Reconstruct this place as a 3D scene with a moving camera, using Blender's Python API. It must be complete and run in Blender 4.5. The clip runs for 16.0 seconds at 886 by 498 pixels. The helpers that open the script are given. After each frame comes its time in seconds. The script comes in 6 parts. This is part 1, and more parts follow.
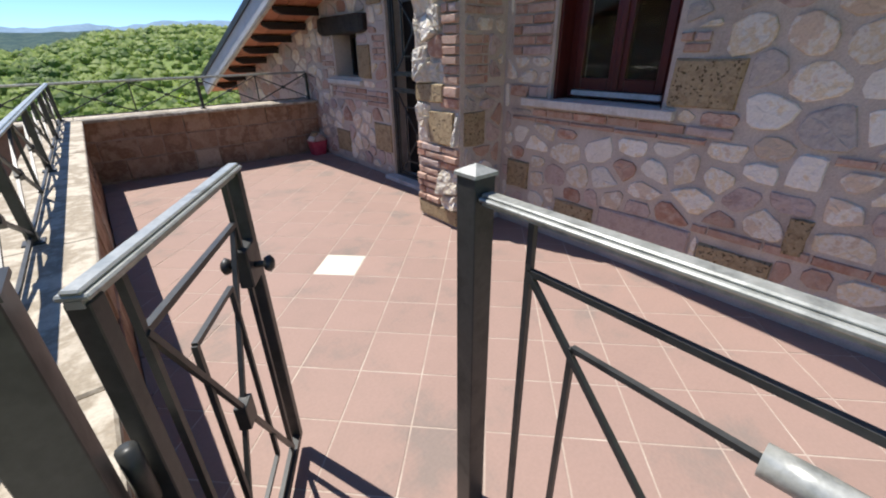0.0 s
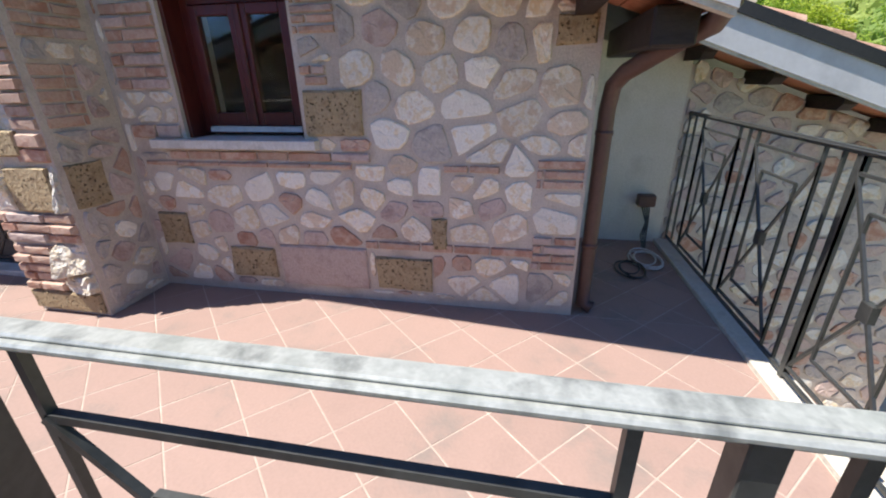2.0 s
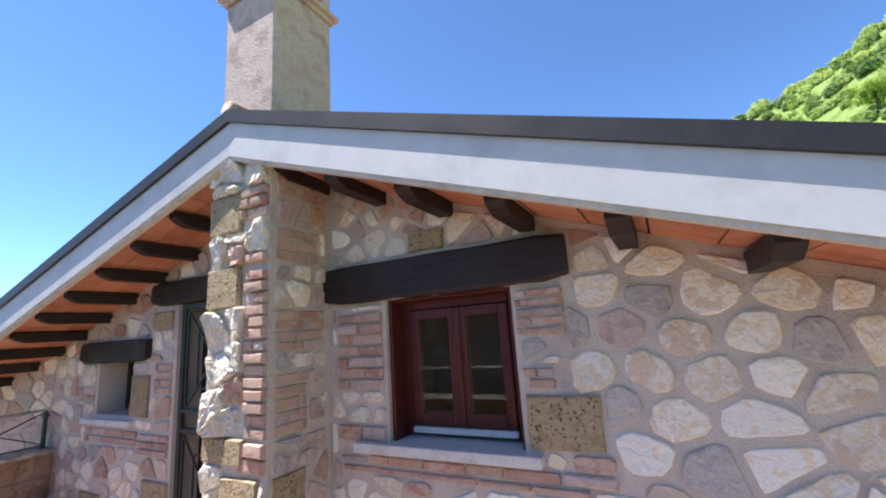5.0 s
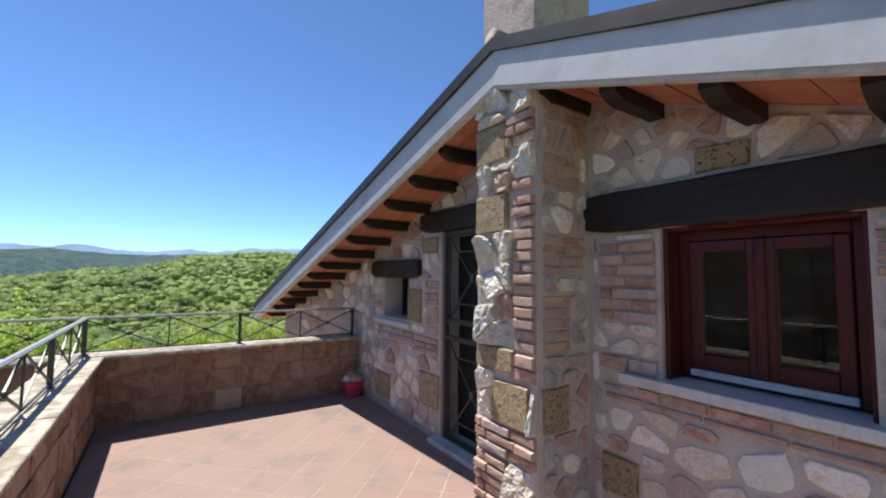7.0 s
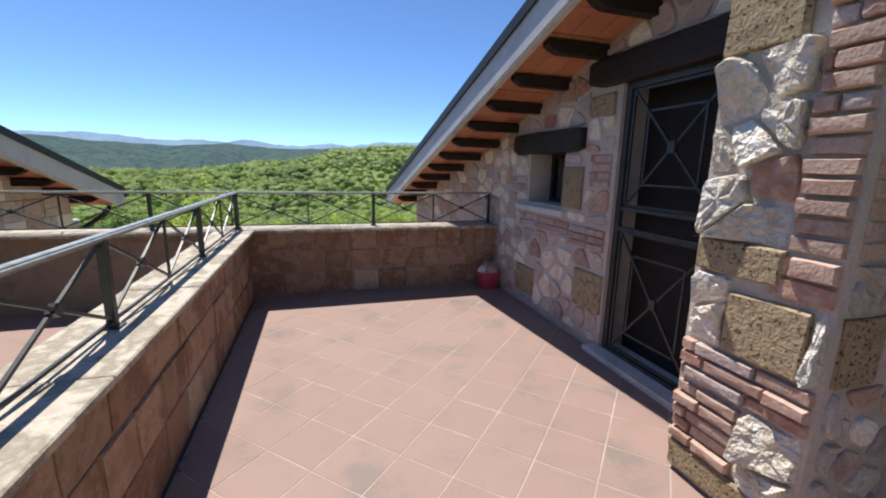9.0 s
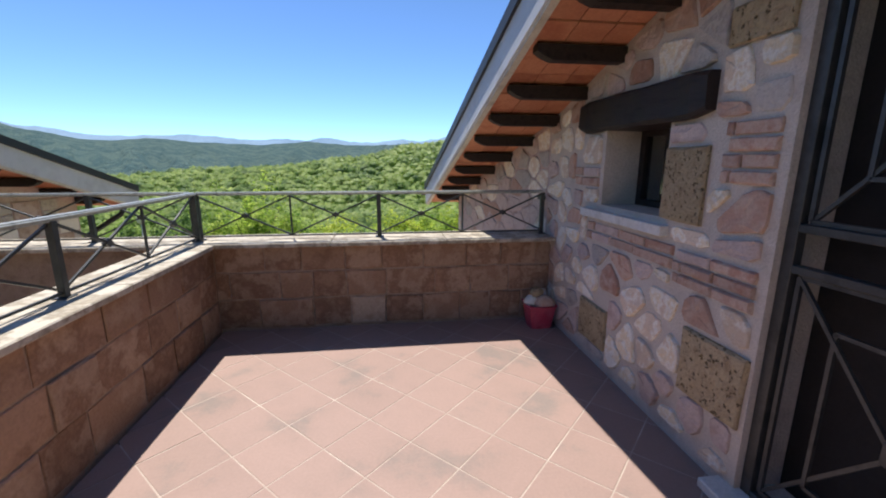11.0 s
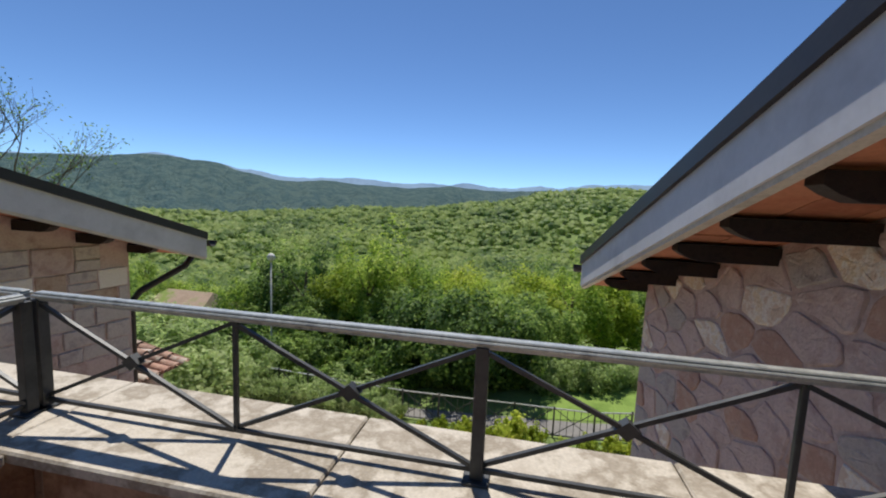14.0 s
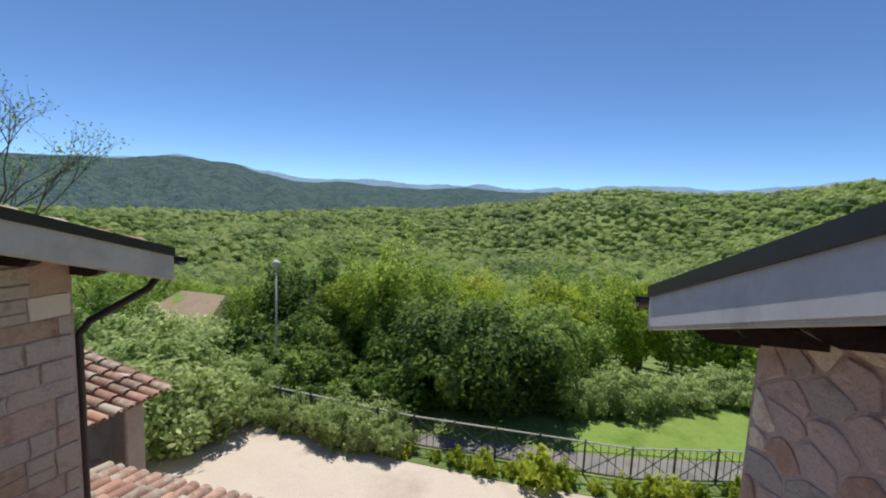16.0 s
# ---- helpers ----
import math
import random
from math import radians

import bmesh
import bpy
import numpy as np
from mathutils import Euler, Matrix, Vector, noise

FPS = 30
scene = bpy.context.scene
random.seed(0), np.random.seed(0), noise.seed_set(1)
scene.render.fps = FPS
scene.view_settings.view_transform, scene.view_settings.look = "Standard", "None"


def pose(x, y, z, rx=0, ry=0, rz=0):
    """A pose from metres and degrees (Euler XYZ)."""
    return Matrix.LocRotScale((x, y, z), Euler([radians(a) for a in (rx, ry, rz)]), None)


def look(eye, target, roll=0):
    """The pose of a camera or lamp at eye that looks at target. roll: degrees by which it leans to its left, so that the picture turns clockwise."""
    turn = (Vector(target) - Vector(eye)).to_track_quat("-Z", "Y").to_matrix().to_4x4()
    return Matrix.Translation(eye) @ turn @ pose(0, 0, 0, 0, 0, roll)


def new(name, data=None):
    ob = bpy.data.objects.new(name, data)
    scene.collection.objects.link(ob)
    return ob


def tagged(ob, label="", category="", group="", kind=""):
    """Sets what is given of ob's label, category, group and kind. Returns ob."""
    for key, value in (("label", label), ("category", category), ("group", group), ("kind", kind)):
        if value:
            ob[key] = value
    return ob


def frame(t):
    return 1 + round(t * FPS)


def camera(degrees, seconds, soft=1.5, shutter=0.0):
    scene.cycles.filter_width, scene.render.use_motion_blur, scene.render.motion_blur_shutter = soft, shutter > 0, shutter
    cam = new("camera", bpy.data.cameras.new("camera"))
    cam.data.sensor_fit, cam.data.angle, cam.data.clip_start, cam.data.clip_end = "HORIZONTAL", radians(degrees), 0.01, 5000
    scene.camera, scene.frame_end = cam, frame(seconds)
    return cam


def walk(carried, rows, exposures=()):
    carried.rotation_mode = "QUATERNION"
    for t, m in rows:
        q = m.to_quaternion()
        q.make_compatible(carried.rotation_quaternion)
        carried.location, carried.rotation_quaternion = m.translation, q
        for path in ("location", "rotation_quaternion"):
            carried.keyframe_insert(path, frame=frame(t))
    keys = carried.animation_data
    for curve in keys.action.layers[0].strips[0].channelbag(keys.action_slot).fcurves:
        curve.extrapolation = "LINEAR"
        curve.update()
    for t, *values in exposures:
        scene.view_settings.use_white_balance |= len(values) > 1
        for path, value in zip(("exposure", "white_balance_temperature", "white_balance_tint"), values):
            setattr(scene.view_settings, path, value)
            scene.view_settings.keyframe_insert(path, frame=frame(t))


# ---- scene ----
cam = camera(94.7, 16.0, soft=2.0)
PATH = [
    (0, (-2.615, 0.636, 1.4), (-1.489, 2.036, 0.522), -1.0),
    (0.5, (-2.603, 0.627, 1.425), (-1.306, 1.944, 0.66), -1.6),
    (1, (-2.571, 0.616, 1.426), (-1.039, 1.668, 0.686), -1.9),
    (1.5, (-2.49, 0.576, 1.412), (-0.78, 1.276, 0.646), -1.7),
    (1.9, (-2.347, 0.508, 1.389), (-0.549, 0.933, 0.622), -1.5),
    (2, (-2.315, 0.507, 1.383), (-0.502, 0.86, 0.614), -1.0),
    (2.5, (-2.19, 0.579, 1.368), (-0.315, 0.695, 0.679), 0.1),
    (3, (-2.154, 0.781, 1.423), (-0.21, 0.866, 0.96), 0.3),
    (3.5, (-2.119, 0.901, 1.524), (-0.141, 1.122, 1.326), -0.8),
    (4, (-2.047, 1.003, 1.59), (-0.104, 1.472, 1.649), -2.2),
    (4.2, (-2.014, 1.03, 1.611), (-0.105, 1.609, 1.751), -3.1),
    (6.3, (-2.238, 1.262, 1.734), (-0.817, 2.577, 2.238), -2.2),
    (6.5, (-2.243, 1.311, 1.707), (-0.902, 2.736, 2.121), -1.3),
    (7, (-2.244, 1.397, 1.61), (-1.136, 3.057, 1.74), 0.6),
    (7.5, (-2.247, 1.506, 1.537), (-1.376, 3.302, 1.413), 1.5),
    (8, (-2.194, 1.699, 1.484), (-1.491, 3.553, 1.228), 2.1),
    (8.5, (-2.147, 1.937, 1.455), (-1.521, 3.807, 1.124), 1.9),
    (9, (-2.111, 2.214, 1.432), (-1.534, 4.089, 1.042), 1.2),
    (9.2, (-2.062, 2.325, 1.417), (-1.506, 4.203, 1.01), 0.9),
    (11.3, (-1.352, 3.762, 1.395), (-1.166, 5.709, 0.978), 0.4),
    (11.5, (-1.335, 3.965, 1.395), (-1.194, 5.921, 1.003), 0.6),
    (12, (-1.315, 4.375, 1.368), (-1.27, 6.353, 1.064), 1.3),
    (12.5, (-1.225, 4.835, 1.408), (-1.342, 6.813, 1.134), 2.0),
    (13, (-1.318, 5.272, 1.495), (-1.551, 7.238, 1.199), 2.0),
    (13.5, (-1.374, 5.603, 1.472), (-1.684, 7.565, 1.239), 2.5),
    (14, (-1.418, 5.96, 1.482), (-1.798, 7.911, 1.26), 2.4),
    (14.5, (-1.518, 6.28, 1.516), (-1.948, 8.221, 1.302), 2.5),
    (15, (-1.586, 6.558, 1.506), (-2.055, 8.49, 1.29), 2.0),
    (15.5, (-1.598, 6.817, 1.549), (-2.085, 8.745, 1.336), 2.3),
    (16, (-1.666, 6.94, 1.566), (-2.116, 8.876, 1.346), 2.5),
]
EXPOSURES = [(0, 0.98, 6550, 10), (1.5, 1.3, 6550, 10), (2, 1.4, 6550, 10), (2.5, 1.2, 6550, 10), (3, 1.5, 6550, 10), (3.5, 2.0, 6550, 10), (4.2, 2.0, 6550, 10), (6.3, 1.2, 6550, 10),
             (7, 1.05, 6550, 10), (8, 0.9, 6550, 10), (9, 0.9, 6550, 10), (11.3, 1.05, 6550, 10), (12.5, 1.0, 6550, 10), (14, 0.48, 6550, 10), (16, 0.48, 6550, 10)]
walk(cam, [(t, look(eye, target, roll)) for t, eye, target, roll in PATH], EXPOSURES)

# ---- light ----
world = bpy.data.worlds.new("sky")
scene.world = world
world.use_nodes = True
wn, wl = world.node_tree.nodes, world.node_tree.links
wn.clear()
SUN_DIR = Vector((-0.175, 0.475, 1.0)).normalized()
sky = wn.new("ShaderNodeTexSky")
sky.sky_type = 'NISHITA'
sky.sun_disc = False
sky.sun_elevation = math.asin(SUN_DIR.z)
sky.sun_rotation = math.atan2(SUN_DIR.x, SUN_DIR.y)
sky.air_density, sky.dust_density, sky.ozone_density = 0.7, 0.0, 2.4
sky.altitude = 2000
wb, wo = wn.new("ShaderNodeBackground"), wn.new("ShaderNodeOutputWorld")
wb.inputs["Strength"].default_value = 0.13
clear = wn.new("ShaderNodeMix")
clear.data_type, clear.blend_type = 'RGBA', 'MULTIPLY'
clear.inputs[0].default_value = 1.0
clear.inputs[7].default_value = (0.55, 0.69, 0.81, 1)
wl.new(sky.outputs[0], clear.inputs[6])
wl.new(clear.outputs[2], wb.inputs[0])
wl.new(wb.outputs[0], wo.inputs[0])
sun_data = bpy.data.lights.new("sun", 'SUN')
sun_data.energy, sun_data.angle, sun_data.color = 3.5, radians(0.5), (1.0, 0.955, 0.90)
sun = new("sun", sun_data)
sun.matrix_world = look(SUN_DIR * 50, (0, 0, 0))

# ---- materials ----


def material(name, base, rough=0.8, metal=0.0, tones=(), scale=6.0, grain=60.0, bump=0.3, depth=0.004, pits=0.0, vary=0.0,
             hue=0.0, spec=0.35, grain_mix=0.25, stretch=(1, 1, 1), island=False):
    """A procedural material: base colour, broad stains towards tones, fine grain, bump, optional pits and piece-to-piece variety."""
    m = bpy.data.materials.new(name)
    m.use_nodes = True
    n, l = m.node_tree.nodes, m.node_tree.links
    b = n["Principled BSDF"]
    b.inputs["Metallic"].default_value = metal
    b.inputs["Specular IOR Level"].default_value = spec
    geo = n.new("ShaderNodeNewGeometry")
    mp = n.new("ShaderNodeMapping")
    mp.inputs["Scale"].default_value = stretch
    l.new(geo.outputs["Position"], mp.inputs["Vector"])
    pos = mp.outputs[0]
    broad = n.new("ShaderNodeTexNoise")
    broad.inputs["Scale"].default_value, broad.inputs["Detail"].default_value = scale, 5
    broad.inputs["Roughness"].default_value = 0.62
    l.new(pos, broad.inputs["Vector"])
    fine = n.new("ShaderNodeTexNoise")
    fine.inputs["Scale"].default_value, fine.inputs["Detail"].default_value = grain, 4
    l.new(pos, fine.inputs["Vector"])
    ramp = n.new("ShaderNodeValToRGB")
    cols = [base, *tones]
    while len(ramp.color_ramp.elements) < max(2, len(cols)):
        ramp.color_ramp.elements.new(0.5)
    if len(cols) == 1:
        cols = [base, tuple(c * 0.85 for c in base)]
    for k, c in enumerate(cols):
        ramp.color_ramp.elements[k].position = 0.33 + 0.34 * k / (len(cols) - 1)
        ramp.color_ramp.elements[k].color = (*c, 1)
    colour_in = broad.outputs["Fac"]
    rnd = None
    if vary or hue:
        if island:
            rnd = geo.outputs["Random Per Island"]
        else:
            oi = n.new("ShaderNodeObjectInfo")
            rnd = oi.outputs["Random"]
        mr = n.new("ShaderNodeMapRange")
        mr.inputs["To Min"].default_value, mr.inputs["To Max"].default_value = -hue, hue
        l.new(rnd, mr.inputs["Value"])
        ad = n.new("ShaderNodeMath")
        l.new(broad.outputs["Fac"], ad.inputs[0])
        l.new(mr.outputs[0], ad.inputs[1])
        colour_in = ad.outputs[0]
    l.new(colour_in, ramp.inputs[0])
    g = n.new("ShaderNodeMix")
    g.data_type, g.blend_type = 'RGBA', 'MULTIPLY'
    g.inputs["Factor"].default_value = grain_mix
    gr = n.new("ShaderNodeValToRGB")
    gr.color_ramp.elements[0].position, gr.color_ramp.elements[1].position = 0.3, 0.7
    gr.color_ramp.elements[0].color = (0.35, 0.35, 0.35, 1)
    l.new(fine.outputs["Fac"], gr.inputs[0])
    l.new(ramp.outputs[0], g.inputs["A"])
    l.new(gr.outputs[0], g.inputs["B"])
    out = g.outputs["Result"]
    if vary:
        hv = n.new("ShaderNodeHueSaturation")
        mv = n.new("ShaderNodeMapRange")
        mv.inputs["To Min"].default_value, mv.inputs["To Max"].default_value = 1 - vary, 1 + vary * 0.7
        fr = n.new("ShaderNodeMath")
        fr.operation = 'MULTIPLY'
        fr.inputs[1].default_value = 7.31
        f2 = n.new("ShaderNodeMath")
        f2.operation = 'FRACT'
        l.new(rnd, fr.inputs[0])
        l.new(fr.outputs[0], f2.inputs[0])
        l.new(f2.outputs[0], mv.inputs["Value"])
        l.new(mv.outputs[0], hv.inputs["Value"])
        l.new(out, hv.inputs["Color"])
        out = hv.outputs[0]
    height = fine.outputs["Fac"]
    if pits:
        vo = n.new("ShaderNodeTexVoronoi")
        vo.inputs["Scale"].default_value = pits
        wob = n.new("ShaderNodeMix")
        wob.data_type = 'VECTOR'
        wob.inputs["Factor"].default_value = 0.04
        l.new(pos, wob.inputs["A"])
        l.new(fine.outputs["Color"], wob.inputs["B"])
        l.new(wob.outputs["Result"], vo.inputs["Vector"])
        pr = n.new("ShaderNodeValToRGB")
        pr.color_ramp.elements[0].position, pr.color_ramp.elements[1].position = 0.16, 0.30
        pr.color_ramp.elements[0].color = (0.16, 0.13, 0.10, 1)
        l.new(vo.outputs["Distance"], pr.inputs[0])
        pm = n.new("ShaderNodeMix")
        pm.data_type, pm.blend_type = 'RGBA', 'MULTIPLY'
        pm.inputs["Factor"].default_value = 0.85
        l.new(out, pm.inputs["A"])
        l.new(pr.outputs[0], pm.inputs["B"])
        out = pm.outputs["Result"]
        hm = n.new("ShaderNodeMath")
        hm.operation = 'ADD'
        l.new(fine.outputs["Fac"], hm.inputs[0])
        l.new(pr.outputs[0], hm.inputs[1])
        height = hm.outputs[0]
    l.new(out, b.inputs["Base Color"])
    rr = n.new("ShaderNodeMapRange")
    rr.inputs["To Min"].default_value, rr.inputs["To Max"].default_value = max(0.05, rough - 0.12), min(1, rough + 0.12)
    l.new(broad.outputs["Fac"], rr.inputs["Value"])
    l.new(rr.outputs[0], b.inputs["Roughness"])
    if bump:
        sm = n.new("ShaderNodeMath")
        sm.operation = 'ADD'
        l.new(height, sm.inputs[0])
        l.new(broad.outputs["Fac"], sm.inputs[1])
        bu = n.new("ShaderNodeBump")
        bu.inputs["Strength"].default_value, bu.inputs["Distance"].default_value = bump, depth
        l.new(sm.outputs[0], bu.inputs["Height"])
        l.new(bu.outputs[0], b.inputs["Normal"])
    return m


M = {}
M["mortar"] = material("mortar", (0.57, 0.50, 0.43), 0.95, tones=((0.63, 0.56, 0.485), (0.48, 0.41, 0.35)), scale=3, grain=90, bump=0.7, depth=0.008)
M["limestone"] = material("limestone", (0.84, 0.79, 0.69), 0.9, tones=((0.87, 0.83, 0.74), (0.80, 0.66, 0.45), (0.86, 0.81, 0.72), (0.72, 0.58, 0.44)), scale=11, grain=70, bump=0.8, depth=0.008, vary=0.16, hue=0.2, grain_mix=0.16)
M["roughstone"] = material("rough_quarried_limestone", (0.80, 0.75, 0.65), 0.92, tones=((0.84, 0.80, 0.73), (0.76, 0.66, 0.50), (0.82, 0.78, 0.70)), scale=9, grain=26, bump=1.0, depth=0.045, vary=0.12, hue=0.1)
M["pinkstone"] = material("pinkish_stone", (0.55, 0.42, 0.365), 0.9, tones=((0.61, 0.49, 0.44), (0.47, 0.345, 0.30)), scale=8, grain=60, bump=0.7, depth=0.01, vary=0.15, hue=0.1)
M["greystone"] = material("greyish_stone", (0.48, 0.43, 0.39), 0.9, tones=((0.54, 0.49, 0.44), (0.39, 0.34, 0.32)), scale=9, grain=60, bump=0.8, depth=0.01, vary=0.12)
M["brick"] = material("old_brick", (0.52, 0.33, 0.25), 0.9, tones=((0.58, 0.42, 0.33), (0.45, 0.25, 0.18)), scale=14, grain=80, bump=0.6, depth=0.006, vary=0.16, hue=0.14)
M["tuff"] = material("brown_tuff", (0.40, 0.30, 0.18), 0.95, tones=((0.46, 0.36, 0.22), (0.33, 0.24, 0.14)), scale=12, grain=70, bump=0.9, depth=0.012, pits=38, vary=0.12)
M["parapetblock"] = material("parapet_tuff_block", (0.37, 0.225, 0.145), 0.92, tones=((0.47, 0.32, 0.22), (0.28, 0.16, 0.10), (0.42, 0.26, 0.17)), scale=4.5, grain=60, bump=0.7, depth=0.008, vary=0.16, hue=0.15)
M["paleblock"] = material("pale_tuff_block", (0.50, 0.37, 0.27), 0.92, tones=((0.58, 0.45, 0.34), (0.38, 0.25, 0.17)), scale=5, grain=60, bump=0.7, depth=0.008, vary=0.12)
M["coping"] = material("coping_stone", (0.50, 0.44, 0.35), 0.85, tones=((0.60, 0.54, 0.44), (0.33, 0.28, 0.21), (0.52, 0.46, 0.37)), scale=7, grain=120, bump=0.5, depth=0.004)
M["tile"] = material("terracotta_tile", (0.325, 0.222, 0.185), 0.72, tones=((0.345, 0.235, 0.196), (0.33, 0.228, 0.19), (0.255, 0.20, 0.172)), scale=2.2, grain=70, bump=0.15, depth=0.002, vary=0.045, hue=0.04, grain_mix=0.14)
M["grout"] = material("tile_grout", (0.52, 0.43, 0.36), 0.95, tones=((0.44, 0.35, 0.29), (0.58, 0.50, 0.42)), scale=3, grain=100, bump=0.3)
M["whitetile"] = material("cream_tile", (0.78, 0.74, 0.62), 0.5, scale=6, grain=60, bump=0.1, depth=0.001)
M["wood"] = material("black_brown_wood", (0.022, 0.014, 0.011), 0.6, tones=((0.035, 0.022, 0.017), (0.014, 0.009, 0.008)), scale=5, grain=40, bump=0.5, depth=0.004, stretch=(4, 1, 4))
M["lintelwood"] = material("dark_lintel_wood", (0.020, 0.013, 0.012), 0.55, tones=((0.032, 0.021, 0.018), (0.014, 0.010, 0.010)), scale=5, grain=40, bump=0.5, depth=0.004, stretch=(4, 1, 6))
M["redwood"] = material("mahogany_window_wood", (0.085, 0.012, 0.010), 0.4, tones=((0.11, 0.018, 0.013), (0.06, 0.008, 0.007)), scale=6, grain=50, bump=0.2, depth=0.002, stretch=(3, 3, 1), spec=0.5)
M["soffit"] = material("terracotta_soffit_tile", (0.52, 0.20, 0.11), 0.85, tones=((0.58, 0.25, 0.14), (0.45, 0.16, 0.09)), scale=4, grain=60, bump=0.3, depth=0.004, vary=0.1, hue=0.1, island=True)
M["fascia"] = material("grey_painted_board", (0.50, 0.50, 0.51), 0.6, tones=((0.56, 0.56, 0.57), (0.44, 0.44, 0.45)), scale=2, grain=40, bump=0.1, depth=0.002, grain_mix=0.08)
M["flashing"] = material("dark_brown_sheet_metal", (0.035, 0.032, 0.033), 0.5, metal=0.3, tones=((0.05, 0.046, 0.046),), scale=4, grain=60, bump=0.1, depth=0.001)
M["iron"] = material("dark_grey_painted_iron", (0.046, 0.048, 0.047), 0.45, metal=0.2, tones=((0.064, 0.066, 0.063), (0.034, 0.036, 0.035)), scale=9, grain=90, bump=0.12, depth=0.001, spec=0.5)
# worn green-grey paint, lightened to carry the sky's sheen and sun in its colour
M["handrail"] = material("worn_green_grey_rail_paint_with_sheen", (0.36, 0.375, 0.34), 0.36, metal=0.3, tones=((0.48, 0.49, 0.45), (0.24, 0.25, 0.23)), scale=14, grain=110, bump=0.25, depth=0.001, spec=0.6)
M["plaster"] = material("pale_plaster", (0.66, 0.62, 0.52), 0.9, tones=((0.70, 0.66, 0.57), (0.58, 0.54, 0.45)), scale=3, grain=80, bump=0.2, depth=0.003)
M["marble"] = material("pale_stone_sill", (0.66, 0.63, 0.58), 0.6, tones=((0.72, 0.70, 0.66), (0.58, 0.55, 0.5)), scale=7, grain=70, bump=0.15, depth=0.002)
M["copper"] = material("brown_painted_downpipe", (0.10, 0.052, 0.042), 0.5, tones=((0.13, 0.07, 0.055),), scale=8, grain=60, bump=0.15, spec=0.5)
M["rooftile"] = material("roof_coppo_tile", (0.42, 0.24, 0.17), 0.9, tones=((0.5, 0.33, 0.24), (0.32, 0.19, 0.14), (0.45, 0.38, 0.3)), scale=6, grain=50, bump=0.5, depth=0.006, vary=0.22, hue=0.2, island=True)
M["chimneystone"] = material("weathered_pink_plaster", (0.50, 0.37, 0.32), 0.92, tones=((0.58, 0.47, 0.42), (0.42, 0.30, 0.26)), scale=5, grain=60, bump=0.6, depth=0.008)
M["parapetmortar"] = material("brown_parapet_mortar", (0.33, 0.235, 0.175), 0.95, tones=((0.40, 0.30, 0.23), (0.26, 0.18, 0.13)), scale=4, grain=90, bump=0.7, depth=0.008)
# near-black: the shade of unlit rooms is put into this colour
M["dark"] = material("room_shade_black", (0.03, 0.027, 0.025), 0.9, bump=0)
M["yard"] = material("pale_gravel_paving", (0.56, 0.48, 0.39), 0.95, tones=((0.62, 0.54, 0.44), (0.48, 0.41, 0.33)), scale=0.6, grain=30, bump=0.4, depth=0.01)
M["ground"] = material("grassy_ground", (0.15, 0.22, 0.055), 0.95, tones=((0.19, 0.26, 0.07), (0.11, 0.17, 0.04)), scale=0.5, grain=12, bump=0.8, depth=0.05)
M["lawn"] = material("bright_lawn", (0.16, 0.25, 0.04), 0.95, tones=((0.21, 0.31, 0.06), (0.12, 0.20, 0.03)), scale=0.8, grain=14, bump=0.8, depth=0.03)
M["asphalt"] = material("worn_grey_asphalt", (0.20, 0.19, 0.175), 0.95, tones=((0.25, 0.235, 0.21), (0.16, 0.15, 0.14)), scale=1.2, grain=60, bump=0.4)
M["concrete"] = material("pale_concrete_kerb", (0.55, 0.51, 0.44), 0.85, tones=((0.62, 0.58, 0.5), (0.45, 0.42, 0.36)), scale=6, grain=80, bump=0.3)


def glass_material():
    m = bpy.data.materials.new("window_glass")
    m.use_nodes = True
    b = m.node_tree.nodes["Principled BSDF"]
    b.inputs["Base Color"].default_value = (0.9, 0.93, 0.93, 1)
    b.inputs["Roughness"].default_value = 0.02
    b.inputs["Transmission Weight"].default_value = 1.0
    b.inputs["IOR"].default_value = 1.45
    return m


M["glass"] = glass_material()

# ---- mesh helpers ----


def mesh_of(name, bm, mat):
    me = bpy.data.meshes.new(name)
    bm.normal_update()
    bm.to_mesh(me)
    bm.free()
    if mat:
        me.materials.append(M[mat])
    return me


def part(name, bm, mat, parent=None, label="", smooth=False):
    me = mesh_of(name, bm, mat)
    if smooth:
        me.shade_smooth()
    ob = new(name, me)
    if parent:
        ob.parent = parent
    if label:
        ob["label"] = label
    return ob


def thing(name, bm, mat, label, category, group="", kind="", smooth=False):
    return tagged(part(name, bm, mat, smooth=smooth), label, category, group, kind)


def empty(name, label, category, group="", kind="", at=(0, 0, 0)):
    ob = new(name)
    ob.location = at
    ob.empty_display_size = 0.1
    return tagged(ob, label, category, group, kind)


def add_box(bm, lo, hi, bevel=0.0, m=None):
    """Adds a box between two corners, with optional bevelled edges and pose."""
    lo, hi = Vector(lo), Vector(hi)
    size, mid = hi - lo, (lo + hi) / 2
    r = bmesh.ops.create_cube(bm, size=1)
    vs = r["verts"]
    bmesh.ops.scale(bm, vec=size, verts=vs)
    bmesh.ops.translate(bm, vec=mid, verts=vs)
    if m is not None:
        bmesh.ops.transform(bm, matrix=m, verts=vs)
    if bevel:
        es = list({e for v in vs for e in v.link_edges})
        bmesh.ops.bevel(bm, geom=es, offset=bevel, segments=1, affect='EDGES')


def box(lo, hi, bevel=0.0, m=None):
    bm = bmesh.new()
    add_box(bm, lo, hi, bevel, m)
    return bm


